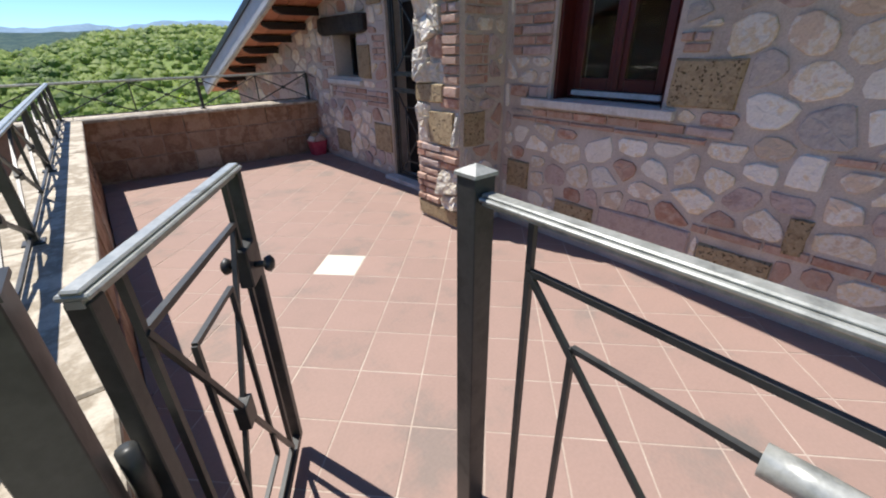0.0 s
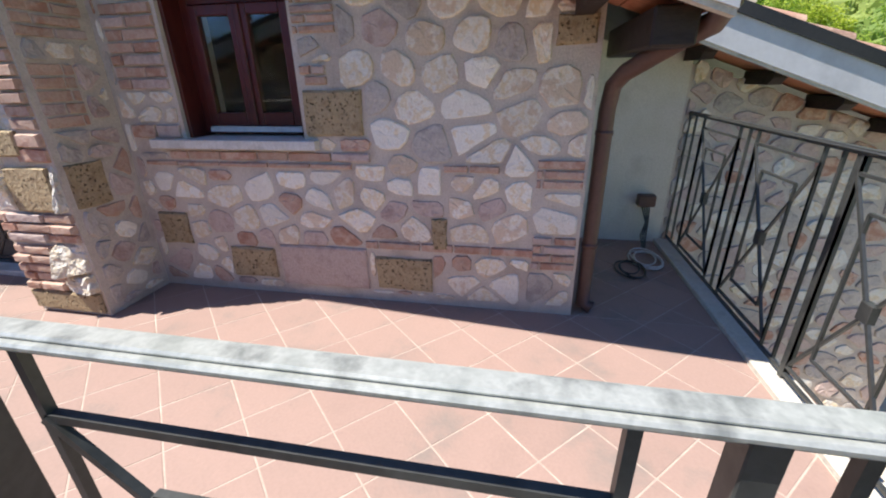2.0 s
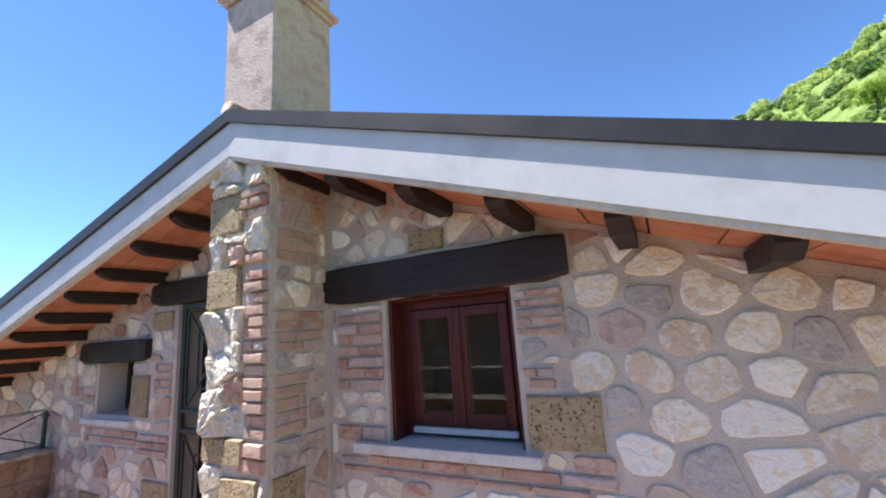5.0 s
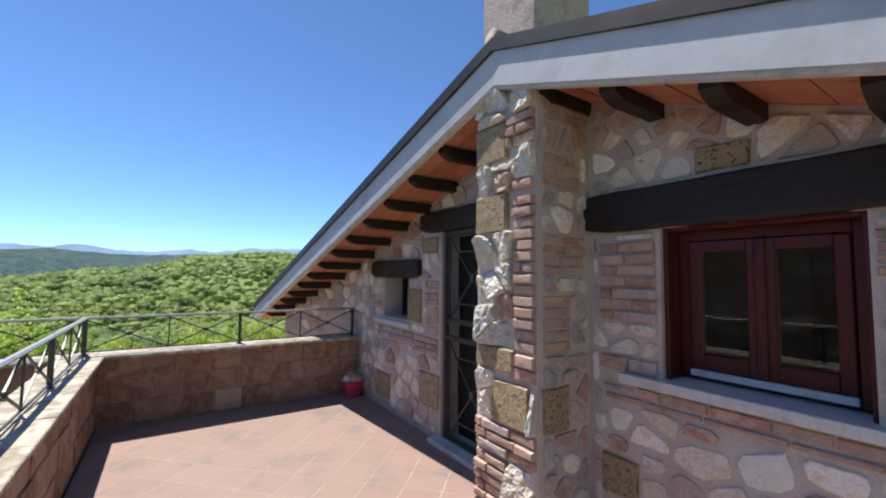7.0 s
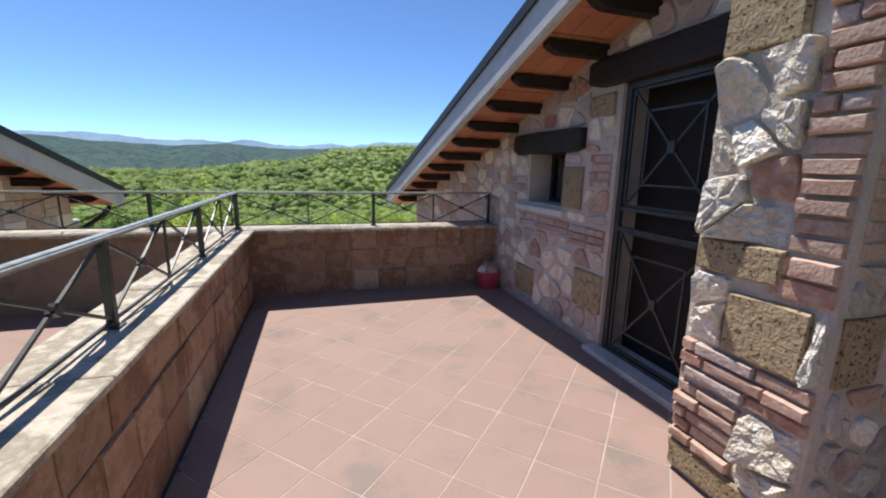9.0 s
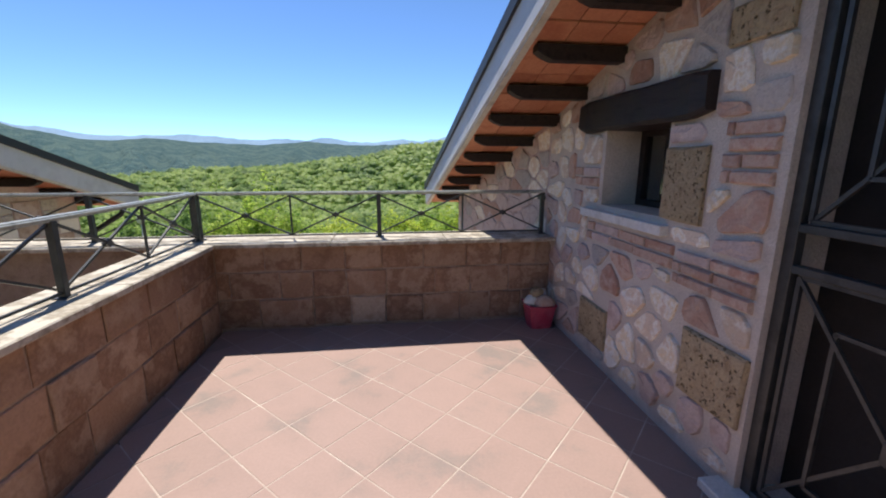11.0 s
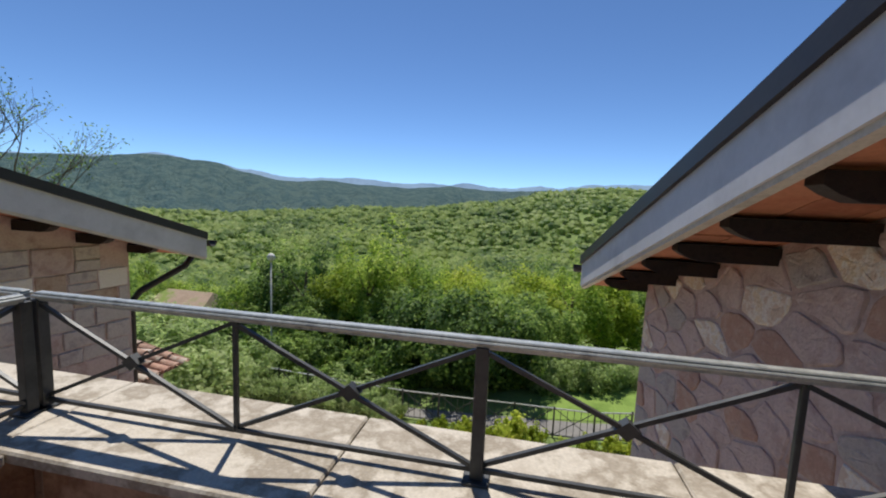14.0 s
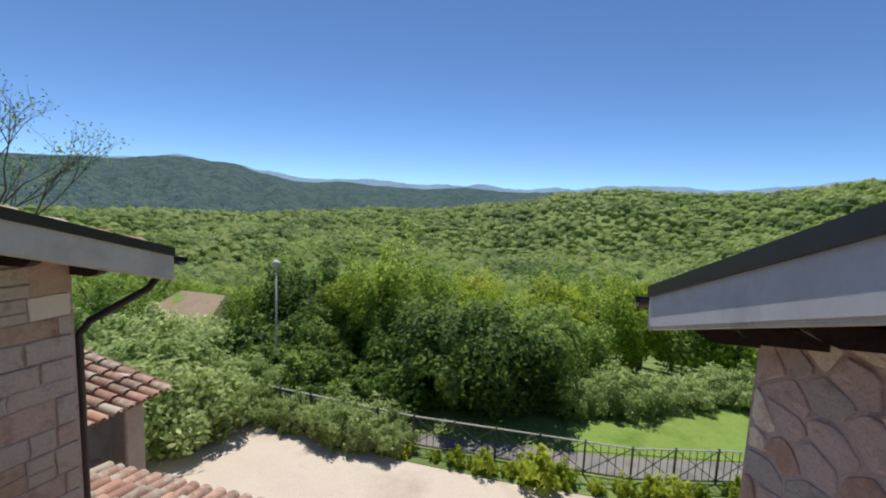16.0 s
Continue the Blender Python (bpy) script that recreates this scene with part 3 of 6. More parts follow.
part("lock_box", box((-0.045, -0.02, 0.79), (0.04, 0.02, 0.91), 0.004, m), "iron", gate)
for s in (-1, 1):
    bm = tube([m @ Vector((0.0, s * 0.02, 0.845)), m @ Vector((0.0, s * 0.05, 0.845))], 0.010, 10)
    add_tube(bm, [m @ Vector((0.0, s * 0.048, 0.845)), m @ Vector((0.0, s * 0.062, 0.845)), m @ Vector((0.0, s * 0.072, 0.845))], [0.02, 0.026, 0.015], 12)
    part("knob", bm, "iron", gate, smooth=True)
for z in (0.25, 0.80):
    bm = tube([(-2.727, 1.277, z - 0.06), (-2.727, 1.277, z + 0.06)], 0.016, 10)
    part("hinge", bm, "iron", gate, smooth=True)
for o in set(bpy.data.objects) - before:
    if o.data:
        o.data.transform(Matrix.Translation(-H0))

# ---- kerb under the edge railing ----
thing("kerb", box((RX, -0.84, -0.3), (1.45, -0.70, 0.03), 0.006), "concrete", "pale concrete kerb under the edge railing", "kerb", kind="structure")

# ---- masonry ----


def clip_poly(poly, nx, ny, c):
    """Keeps the part of a convex polygon where nx * u + ny * v <= c."""
    out = []
    for k, p in enumerate(poly):
        q = poly[(k + 1) % len(poly)]
        dp, dq = nx * p[0] + ny * p[1] - c, nx * q[0] + ny * q[1] - c
        if dp <= 0:
            out.append(p)
        if (dp < 0 < dq) or (dq < 0 < dp):
            f = dp / (dp - dq)
            out.append((p[0] + f * (q[0] - p[0]), p[1] + f * (q[1] - p[1])))
    return out


def area(poly):
    return 0.5 * sum(p[0] * q[1] - q[0] * p[1] for p, q in zip(poly, poly[1:] + poly[:1]))


def stone_shape(poly, gap, rng, chip=0.005):
    """A hewn outline inside a cell: drawn in by the mortar gap, its corners broken, its sides chipped. None where too little is left."""
    cell = poly
    for p, q in zip(cell, cell[1:] + cell[:1]):
        ex, ey = q[0] - p[0], q[1] - p[1]
        ln = math.hypot(ex, ey)
        if ln > 1e-6:
            g = gap * rng.uniform(0.5, 2.3)
            poly = clip_poly(poly, ey / ln, -ex / ln, (ey * p[0] - ex * p[1]) / ln - g)
            if len(poly) < 3:
                return None
    if abs(area(poly)) < 0.0011:
        return None
    pts = []
    m = len(poly)
    for k in range(m):
        p, q = poly[k], poly[(k + 1) % m]
        ln = math.hypot(q[0] - p[0], q[1] - p[1])
        if ln < 0.015:
            pts.append(((p[0] + q[0]) / 2, (p[1] + q[1]) / 2))
            continue
        c, d = min(0.42, rng.uniform(0.006, 0.045) / ln), min(0.42, rng.uniform(0.006, 0.045) / ln)
        n = max(1, min(3, int(ln / 0.06)))
        for i in range(n + 1):
            f = c + (1 - c - d) * i / n
            pts.append((p[0] + f * (q[0] - p[0]), p[1] + f * (q[1] - p[1])))
    cu = sum(p[0] for p in pts) / len(pts)
    cv = sum(p[1] for p in pts) / len(pts)
    rim = [(math.atan2(v - cv, u - cu), max(0.006, math.hypot(u - cu, v - cv) - rng.uniform(-0.3, 1.0) * chip)) for u, v in pts]
    return cu, cv, rim


def add_stone(bm, shape, depth, put, rng, tilt=0.35):
    """Adds one stone, its face nearly flat with broken edges. put(u, v, w) gives the world point w metres proud of the wall."""
    cu, cv, rim = shape
    tu, tv = rng.uniform(-tilt, tilt), rng.uniform(-tilt, tilt)
    rings = []
    for f, w in ((1.0, -0.004), (0.985, depth * 0.6), (0.92, depth), (0.5, depth * 1.06)):
        ring = []
        for a, r in rim:
            u, v = cu + f * r * math.cos(a), cv + f * r * math.sin(a)
            ww = w if w < 0 else w * (1 + 0.22 * rng.uniform(-1, 1)) + (f * r) * (tu * math.cos(a) + tv * math.sin(a)) * 0.15
            ring.append(bm.verts.new(put(u, v, max(ww, 0.002) if w > 0 else ww)))
        rings.append(ring)
    mid = bm.verts.new(put(cu, cv, depth * rng.uniform(0.95, 1.2)))
    n = len(rim)
    for p, q in zip(rings, rings[1:]):
        for k in range(n):
            bm.faces.new((p[k], p[(k + 1) % n], q[(k + 1) % n], q[k]))
    for k in range(n):
        bm.faces.new((rings[-1][k], rings[-1][(k + 1) % n], mid))


def add_block(bm, u0, u1, v0, v1, depth, put, rng, wear=0.006, round_off=0.008):
    """Adds a squared block or brick with eased, slightly uneven edges."""
    def ring(inset, w):
        pts = []
        for u, v, su, sv in ((u0, v0, 1, 1), ((u0 + u1) / 2, v0, 0, 1), (u1, v0, -1, 1), (u1, (v0 + v1) / 2, -1, 0),
                             (u1, v1, -1, -1), ((u0 + u1) / 2, v1, 0, -1), (u0, v1, 1, -1), (u0, (v0 + v1) / 2, 1, 0)):
            pts.append(bm.verts.new(put(u + su * inset + rng.uniform(-wear, wear) * 0.6, v + sv * inset + rng.uniform(-wear, wear) * 0.6, w)))
        return pts
    a, b, c = ring(0, -0.004), ring(0.001, depth * 0.6), ring(round_off, depth)
    for p, q in ((a, b), (b, c)):
        for k in range(8):
            bm.faces.new((p[k], p[(k + 1) % 8], q[(k + 1) % 8], q[k]))
    m = bm.verts.new(put((u0 + u1) / 2, (v0 + v1) / 2, depth * rng.uniform(0.98, 1.12)))
    for k in range(8):
        bm.faces.new((c[k], c[(k + 1) % 8], m))


class Masonry:
    """Lays stones, bricks and blocks over one wall face, as parts of it or joined by kind."""

    def __init__(self, parent, put, seed, joined=False):
        self.parent, self.put, self.rng, self.joined, self.tilt = parent, put, random.Random(seed), joined, 0.35
        self.sheets = {}

    def keep(self, name, mat, build, label=""):
        if self.joined:
            bm = self.sheets.setdefault((name, mat), bmesh.new())
            build(bm)
        else:
            bm = bmesh.new()
            build(bm)
            bmesh.ops.recalc_face_normals(bm, faces=bm.faces)
            part(name, bm, mat, self.parent, label, smooth=False)

    def finish(self):
        for (name, mat), bm in self.sheets.items():
            bmesh.ops.recalc_face_normals(bm, faces=bm.faces)
            ob = part(name, bm, mat, self.parent)
            ob["kind"] = "stuff"

    def block(self, rect, mat, name="block", depth=0.022, label=""):
        u0, u1, v0, v1 = rect
        self.keep(name, mat, lambda bm: add_block(bm, u0, u1, v0, v1, depth, self.put, self.rng, wear=0.011), label)

    def courses(self, rect, n, length, mat="brick", depth=0.018, gap=0.012):
        """Courses of thin bricks in a rectangle."""
        u0, u1, v0, v1 = rect
        h = (v1 - v0) / n
        for i in range(n):
            u = u0 - (self.rng.random() * 0.5 * length if i % 2 else 0)
            while u < u1 - 0.02:
                w = length * self.rng.uniform(0.8, 1.2)
                a, b = max(u, u0), min(u + w, u1)
                if b - a > 0.03:
                    d = depth * self.rng.uniform(0.5, 1.3)
                    kind = mat if self.rng.random() > 0.12 else "pinkstone"
                    vv = v0 + i * h
                    self.keep("brick", kind, lambda bm, a=a, b=b, vv=vv, d=d: add_block(bm, a + gap / 2, b - gap / 2, vv + gap / 2, vv + h - gap / 2, d, self.put, self.rng, 0.005, 0.005))
                u += w

    def rubble(self, bounds, limits, holes, fixed, spacing, mix, gap=0.014, depth=0.016, squash=1.2, clear=0.15):
        """Fills a region with irregular stones. limits: half-planes (nu, nv, c). fixed: (u, v, material). mix: (material, share) for the rest."""
        u0, u1, v0, v1 = bounds
        rng = self.rng

        def free(u, v, pad=0.0):
            return all(nu * u + nv * v <= c - pad for nu, nv, c in limits) and not any(
                h[0] - pad < u < h[1] + pad and h[2] - pad < v < h[3] + pad for h in holes)
        seeds = [(u, v, m) for u, v, m in fixed]
        tries = int(28 * (u1 - u0) * (v1 - v0) / spacing ** 2)
        for _ in range(tries):
            u, v = rng.uniform(u0, u1), rng.uniform(v0, v1)
            if not free(u, v, 0.025):
                continue
            need = spacing * rng.uniform(0.75, 1.25)
            if all((u - s[0]) ** 2 + ((v - s[1]) * squash) ** 2 > (need if k >= len(fixed) else clear) ** 2 for k, s in enumerate(seeds)):
                x, kind = rng.random(), mix[-1][0]
                for m, share in mix:
                    if x < share:
                        kind = m
                        break
                    x -= share
                seeds.append((u, v, kind))
        for i, (u, v, kind) in enumerate(seeds):
            if kind is None:
                continue
            poly = [(max(u0, u - 0.35), max(v0, v - 0.3)), (min(u1, u + 0.35), max(v0, v - 0.3)), (min(u1, u + 0.35), min(v1, v + 0.3)), (max(u0, u - 0.35), min(v1, v + 0.3))]
            for j, (a, b, _) in enumerate(seeds):
                if j != i and abs(a - u) < 0.75 and abs(b - v) < 0.65:
                    nx, ny = a - u, (b - v) * squash * squash
                    poly = clip_poly(poly, nx, ny, nx * (a + u) / 2 + ny * (b + v) / 2)
                    if len(poly) < 3:
                        break
            for nu, nv, c in limits:
                if len(poly) >= 3:
                    poly = clip_poly(poly, nu, nv, c)
            for h in holes:
                if len(poly) < 3:
                    break
                lo_u, hi_u = min(p[0] for p in poly), max(p[0] for p in poly)
                lo_v, hi_v = min(p[1] for p in poly), max(p[1] for p in poly)
                if hi_u > h[0] and lo_u < h[1] and hi_v > h[2] and lo_v < h[3]:
                    side = max(((h[0] - u, (1, 0, h[0])), (u - h[1], (-1, 0, -h[1])), (h[2] - v, (0, 1, h[2])), (v - h[3], (0, -1, -h[3]))), key=lambda s: s[0])
                    poly = clip_poly(poly, *side[1])
            if len(poly) < 3 or abs(area(poly)) < 0.0012:
                continue
            shape = stone_shape(poly, gap, rng)
            if shape is None:
                continue
            d = depth * rng.uniform(0.6, 1.3)
            self.keep("stone", kind, lambda bm: add_stone(bm, shape, d, self.put, rng, self.tilt))


def on_east(u, v, w):
    return (-w, u, v)


# gable wall, near half: window bay
lay = Masonry(wall_east, on_east, 11)
tuffs = [(1.41, 1.762, 1.085, 1.335), (1.03, 1.40, 0.10, 0.325), (2.13, 2.46, 0.12, 0.335), (2.16, 2.40, 2.15, 2.27), (0.93, 1.02, 0.40, 0.60), (0.18, 0.37, 1.53, 1.66), (2.75, 2.97, 0.34, 0.56)]
slab = (1.46, 2.08, 0.08, 0.37)
runs = [((0.40, 1.47, 0.375, 0.435), 1, 0.26), ((0.16, 0.42, 0.80, 0.97), 3, 0.22), ((0.16, 0.42, 0.30, 0.52), 4, 0.22), ((1.60, 1.765, 1.36, 1.47), 2, 0.17),
        ((1.52, 1.775, 1.62, 1.86), 5, 0.22), ((2.62, 2.98, 1.35, 1.82), 7, 0.24), ((2.62, 2.98, 1.06, 1.15), 1, 0.2), ((1.38, 2.75, 0.93, 0.99), 1, 0.24),
        ((1.50, 2.95, 0.885, 0.925), 1, 0.30), ((0.62, 0.95, 0.88, 0.93), 1, 0.2)]
sill_hole, lintel_hole = (1.70, 2.86, 0.99, 1.10), (1.47, 3.08, 1.88, 2.13)
WIN_PAD = (WINDOW[0] - 0.01, WINDOW[1] + 0.01, WINDOW[2], WINDOW[3])
for r in tuffs:
    lay.block(r, "tuff", "tuff_block")
lay.block(slab, "pinkstone", "stone_slab", 0.018, "large smooth pinkish slab")
for r, n, ln in runs:
    lay.courses(r, n, ln)
PALE_UP = [(2.95, 2.32), (2.65, 2.27), (2.05, 2.28), (1.36, 1.82), (1.12, 1.91), (0.93, 1.77), (0.79, 1.92), (0.76, 1.57), (0.42, 1.57), (1.05, 1.58), (0.62, 1.76),
           (0.24, 1.83), (0.50, 1.86), (1.66, 1.44), (1.42, 1.44), (1.19, 1.43), (0.95, 1.41), (0.58, 1.36), (0.32, 1.31), (0.12, 1.30), (0.13, 1.51), (1.14, 1.24),
           (0.82, 1.25), (0.50, 1.21), (1.24, 1.09), (0.79, 1.09), (0.68, 0.97), (0.38, 1.02), (0.18, 1.03), (2.72, 1.34)]
PALE_LOW = [(1.37, 0.88), (1.03, 0.82), (0.50, 0.77), (0.84, 0.67), (1.58, 0.73), (1.91, 0.81), (2.24, 0.91), (2.60, 0.86), (2.41, 0.71), (2.71, 0.72), (2.08, 0.57),
            (1.81, 0.56), (1.49, 0.56), (1.15, 0.53), (0.78, 0.51), (0.57, 0.56), (0.30, 0.63), (0.46, 0.40), (0.83, 0.17), (0.57, 0.18), (0.22, 0.11), (2.65, 0.27), (2.28, 0.53), (2.15, 0.76)]
DULL = [(1.53, 1.65), (1.27, 1.64), (1.03, 1.04), (1.26, 0.63), (0.33, 0.18), (2.50, 0.50), (2.86, 0.95), (2.9, 0.2)]
fixed = [(u, v, "limestone") for u, v in PALE_UP + PALE_LOW] + [(u, v, "greystone" if k % 2 == 0 else "pinkstone") for k, (u, v) in enumerate(DULL)]
near_limits = [(-1, 0, -0.155), (1, 0, 3.04), (0, -1, -0.04), (-0.364, 1, EAVE_R[1] - 0.364 * EAVE_R[0] - 0.02)]
lay.rubble((0.155, 3.05, 0.03, 2.85), near_limits, tuffs + [slab, WIN_PAD, sill_hole, lintel_hole] + [r for r, _, _ in runs], fixed, 0.12,
           (("brick", 0.22), ("limestone", 0.56), ("pinkstone", 0.14), ("greystone", 0.08)), gap=0.0105, depth=0.012, clear=0.170)
# gable wall, far half: door and small window
lay2 = Masonry(wall_east, on_east, 23)
tuffs2 = [(4.80, 5.16, 0.30, 0.62), (5.15, 5.43, 1.11, 1.46), (5.86, 6.22, 0.14, 0.42), (4.84, 5.12, 1.85, 2.0)]
door_pad, small_pad = (3.86, 4.80, 0.0, 2.06), (5.43, 6.08, 1.10, 1.60)
small_sill, small_lintel, door_lintel = (5.36, 6.28, 1.02, 1.09), (5.15, 6.36, 1.58, 1.79), (3.70, 5.12, 2.05, 2.26)
for r in tuffs2:
    lay2.block(r, "tuff", "tuff_block")
runs2 = [((4.82, 5.30, 0.80, 0.98), 3, 0.24), ((4.82, 5.08, 1.30, 1.56), 4, 0.22), ((6.10, 6.45, 1.22, 1.36), 2, 0.24), ((5.3, 6.2, 0.86, 0.99), 2, 0.28)]
for r, n, ln in runs2:
    lay2.courses(r, n, ln)
fl = (EAVE_L[1] - RIDGE_Z) / (EAVE_L[0] - RIDGE_Y)
far_limits = [(-1, 0, -3.62), (1, 0, 6.985), (0, -1, -0.05), (-fl, 1, RIDGE_Z - fl * RIDGE_Y - 0.02)]
lay2.rubble((3.62, 6.985, 0.04, 2.8), far_limits, tuffs2 + [door_pad, small_pad, small_sill, small_lintel, door_lintel] + [r for r, _, _ in runs2],
            [(5.25, 0.42, "limestone"), (5.6, 0.62, "limestone"), (6.35, 0.62, "limestone"), (6.2, 0.9, "limestone"), (6.65, 0.45, "limestone"), (5.35, 0.7, "limestone"), (6.55, 1.1, "limestone")],
            0.20, (("limestone", 0.40), ("pinkstone", 0.30), ("brick", 0.18), ("greystone", 0.12)), gap=0.013)
# far end of the gable, past the parapet
lay3 = Masonry(wall_far_end, lambda u, v, w: (-0.36 * (u - 6.98) / 2.66 - w, u, v), 31, joined=True)
end_limits = [(1, 0, 9.62), (-1, 0, -7.0), (-fl, 1, RIDGE_Z - fl * RIDGE_Y - 0.02)]
lay3.rubble((7.0, 9.62, -3.6, 1.9), end_limits, [], [], 0.24, (("pinkstone", 0.42), ("limestone", 0.26), ("brick", 0.12), ("greystone", 0.20)), gap=0.006, depth=0.010, squash=1.5)
lay3.finish()
lay4 = Masonry(wall_west, lambda u, v, w: (2 * MID + 0.36 * (u - 6.98) / 2.66 + w, u, v), 37, joined=True)
rng4 = random.Random(38)
v = -3.58
while v < 1.9:
    h = rng4.uniform(0.15, 0.27)
    u = 7.0
    while u < 9.6:
        w = min(rng4.uniform(0.18, 0.46), 9.62 - u)
        if w > 0.06 and v + h < RIDGE_Z + fl * (u + w - RIDGE_Y) - 0.03:
            kind = rng4.choice(("pinkstone", "greystone", "greystone", "pinkstone", "greystone", "limestone", "greystone", "paleblock"))
            cut = rng4.choice((0.0, 0.0, 0.0, 0.45, 0.55)) if h > 0.2 else 0.0
            for a, b in (((0, cut), (cut, 1)) if cut else ((0, 1),)):
                lay4.block((u + 0.008, u + w - 0.008, v + a * h + 0.007, v + b * h - 0.007), kind, "stone", rng4.uniform(0.006, 0.022))
        u += w
    v += h
lay4.finish()
wall_w2 = bpy.data.objects["wall_west"]
lay5 = Masonry(wall_w2, lambda u, v, w: (2 * MID + w, u, v), 41, joined=True)
lay5.rubble((3.0, 6.98, 0.05, 2.8), [(-fl, 1, RIDGE_Z - fl * RIDGE_Y - 0.02)], [], [], 0.24, (("pinkstone", 0.46), ("brick", 0.16), ("limestone", 0.2), ("greystone", 0.18)), gap=0.006, depth=0.010, squash=1.5)
lay5.finish()

# ---- chimney pillar ----
PX, PY0, PY1 = -0.475, 3.06, 3.61
pillar = thing("chimney_pillar", box((PX, PY0, -0.02), (-0.001, PY1, RIDGE_Z + 0.05)), "mortar", "projecting masonry pillar of brick, tuff and rough stone", "pillar", kind="structure")
lp = Masonry(pillar, lambda u, v, w: (PX - w, u, v), 53)
lp.tilt = 2.4
ptuff = [(3.12, 3.42, 0.70, 0.96), (3.30, 3.60, 1.90, 2.14), (3.30, 3.60, 2.36, 2.60), (3.24, 3.59, 1.02, 1.16), (3.08, 3.60, 0.03, 0.16)]
for r in ptuff:
    lp.block(r, "tuff", "tuff_block", 0.03)
pruns = [((3.065, 3.24, 1.16, 2.10), 14, 0.19), ((3.065, 3.30, 2.42, 2.62), 3, 0.2), ((3.065, 3.28, 0.985, 1.15), 2, 0.2), ((3.065, 3.605, 0.50, 0.69), 3, 0.24), ((3.30, 3.605, 0.17, 0.48), 5, 0.2), ((3.065, 3.24, 2.14, 2.2), 1, 0.2)]
for r, n, ln in pruns:
    lp.courses(r, n, ln, depth=0.035)
lp.rubble((3.065, 3.605, 0.02, 2.86), [], ptuff + [r for r, _, _ in pruns], [], 0.19, (("roughstone", 0.88), ("brick", 0.12)), gap=0.006, depth=0.036, squash=1.35)
ls = Masonry(pillar, lambda u, v, w: (u, PY0 - w, v), 59)
stuff_s = [(-0.44, -0.22, 0.70, 0.96)]
ls.block(stuff_s[0], "tuff", "tuff_block", 0.015)
sruns = [((-0.44, -0.2, 1.16, 1.50), 5, 0.2), ((-0.44, -0.05, 1.62, 1.86), 4, 0.22), ((-0.44, -0.1, 2.15, 2.36), 3, 0.22), ((-0.44, -0.02, 2.56, 2.8), 3, 0.22)]
for r, n, ln in sruns:
    ls.courses(r, n, ln, depth=0.012)
ls.rubble((-0.445, -0.03, 0.02, 2.82), [], stuff_s + [r for r, _, _ in sruns], [], 0.16, (("limestone", 0.30), ("pinkstone", 0.30), ("brick", 0.25), ("greystone", 0.15)), gap=0.011, depth=0.018)
lf = Masonry(pillar, lambda u, v, w: (u, PY1 + w, v), 61, joined=True)
lf.rubble((-0.445, -0.03, 0.02, 2.82), [], [], [], 0.17, (("limestone", 0.5), ("brick", 0.5)), gap=0.011, depth=0.02)
lf.finish()

# ---- parapet blocks ----


def parapet_face(name, put, u0, u1, seed, parent):
    la = Masonry(parent, put, seed)
    rng = random.Random(seed)
    rows = ((0.02, 0.265), (0.272, 0.50), (0.507, 0.72))
    for r, (v0, v1) in enumerate(rows):
        u = u0 - (0.2 if r % 2 else 0.0)
        while u < u1 - 0.05:
            w = rng.uniform(0.26, 0.44)
            a, b = max(u, u0), min(u + w, u1)
            if b - a > 0.05:
                pale = rng.random() < 0.09
                la.block((a + 0.005, b - 0.005, v0 + 0.004, v1 - 0.004), "paleblock" if pale else "parapetblock", "block", rng.uniform(0.003, 0.02))
            u += w


parapet_face("north", lambda u, v, w: (u, 6.87 - w, v), -2.82, -0.01, 71, bpy.data.objects["parapet_core_north"])
parapet_face("west", lambda u, v, w: (-2.82 + w, u, v), 1.0, 6.86, 73, bpy.data.objects["parapet_core_west"])

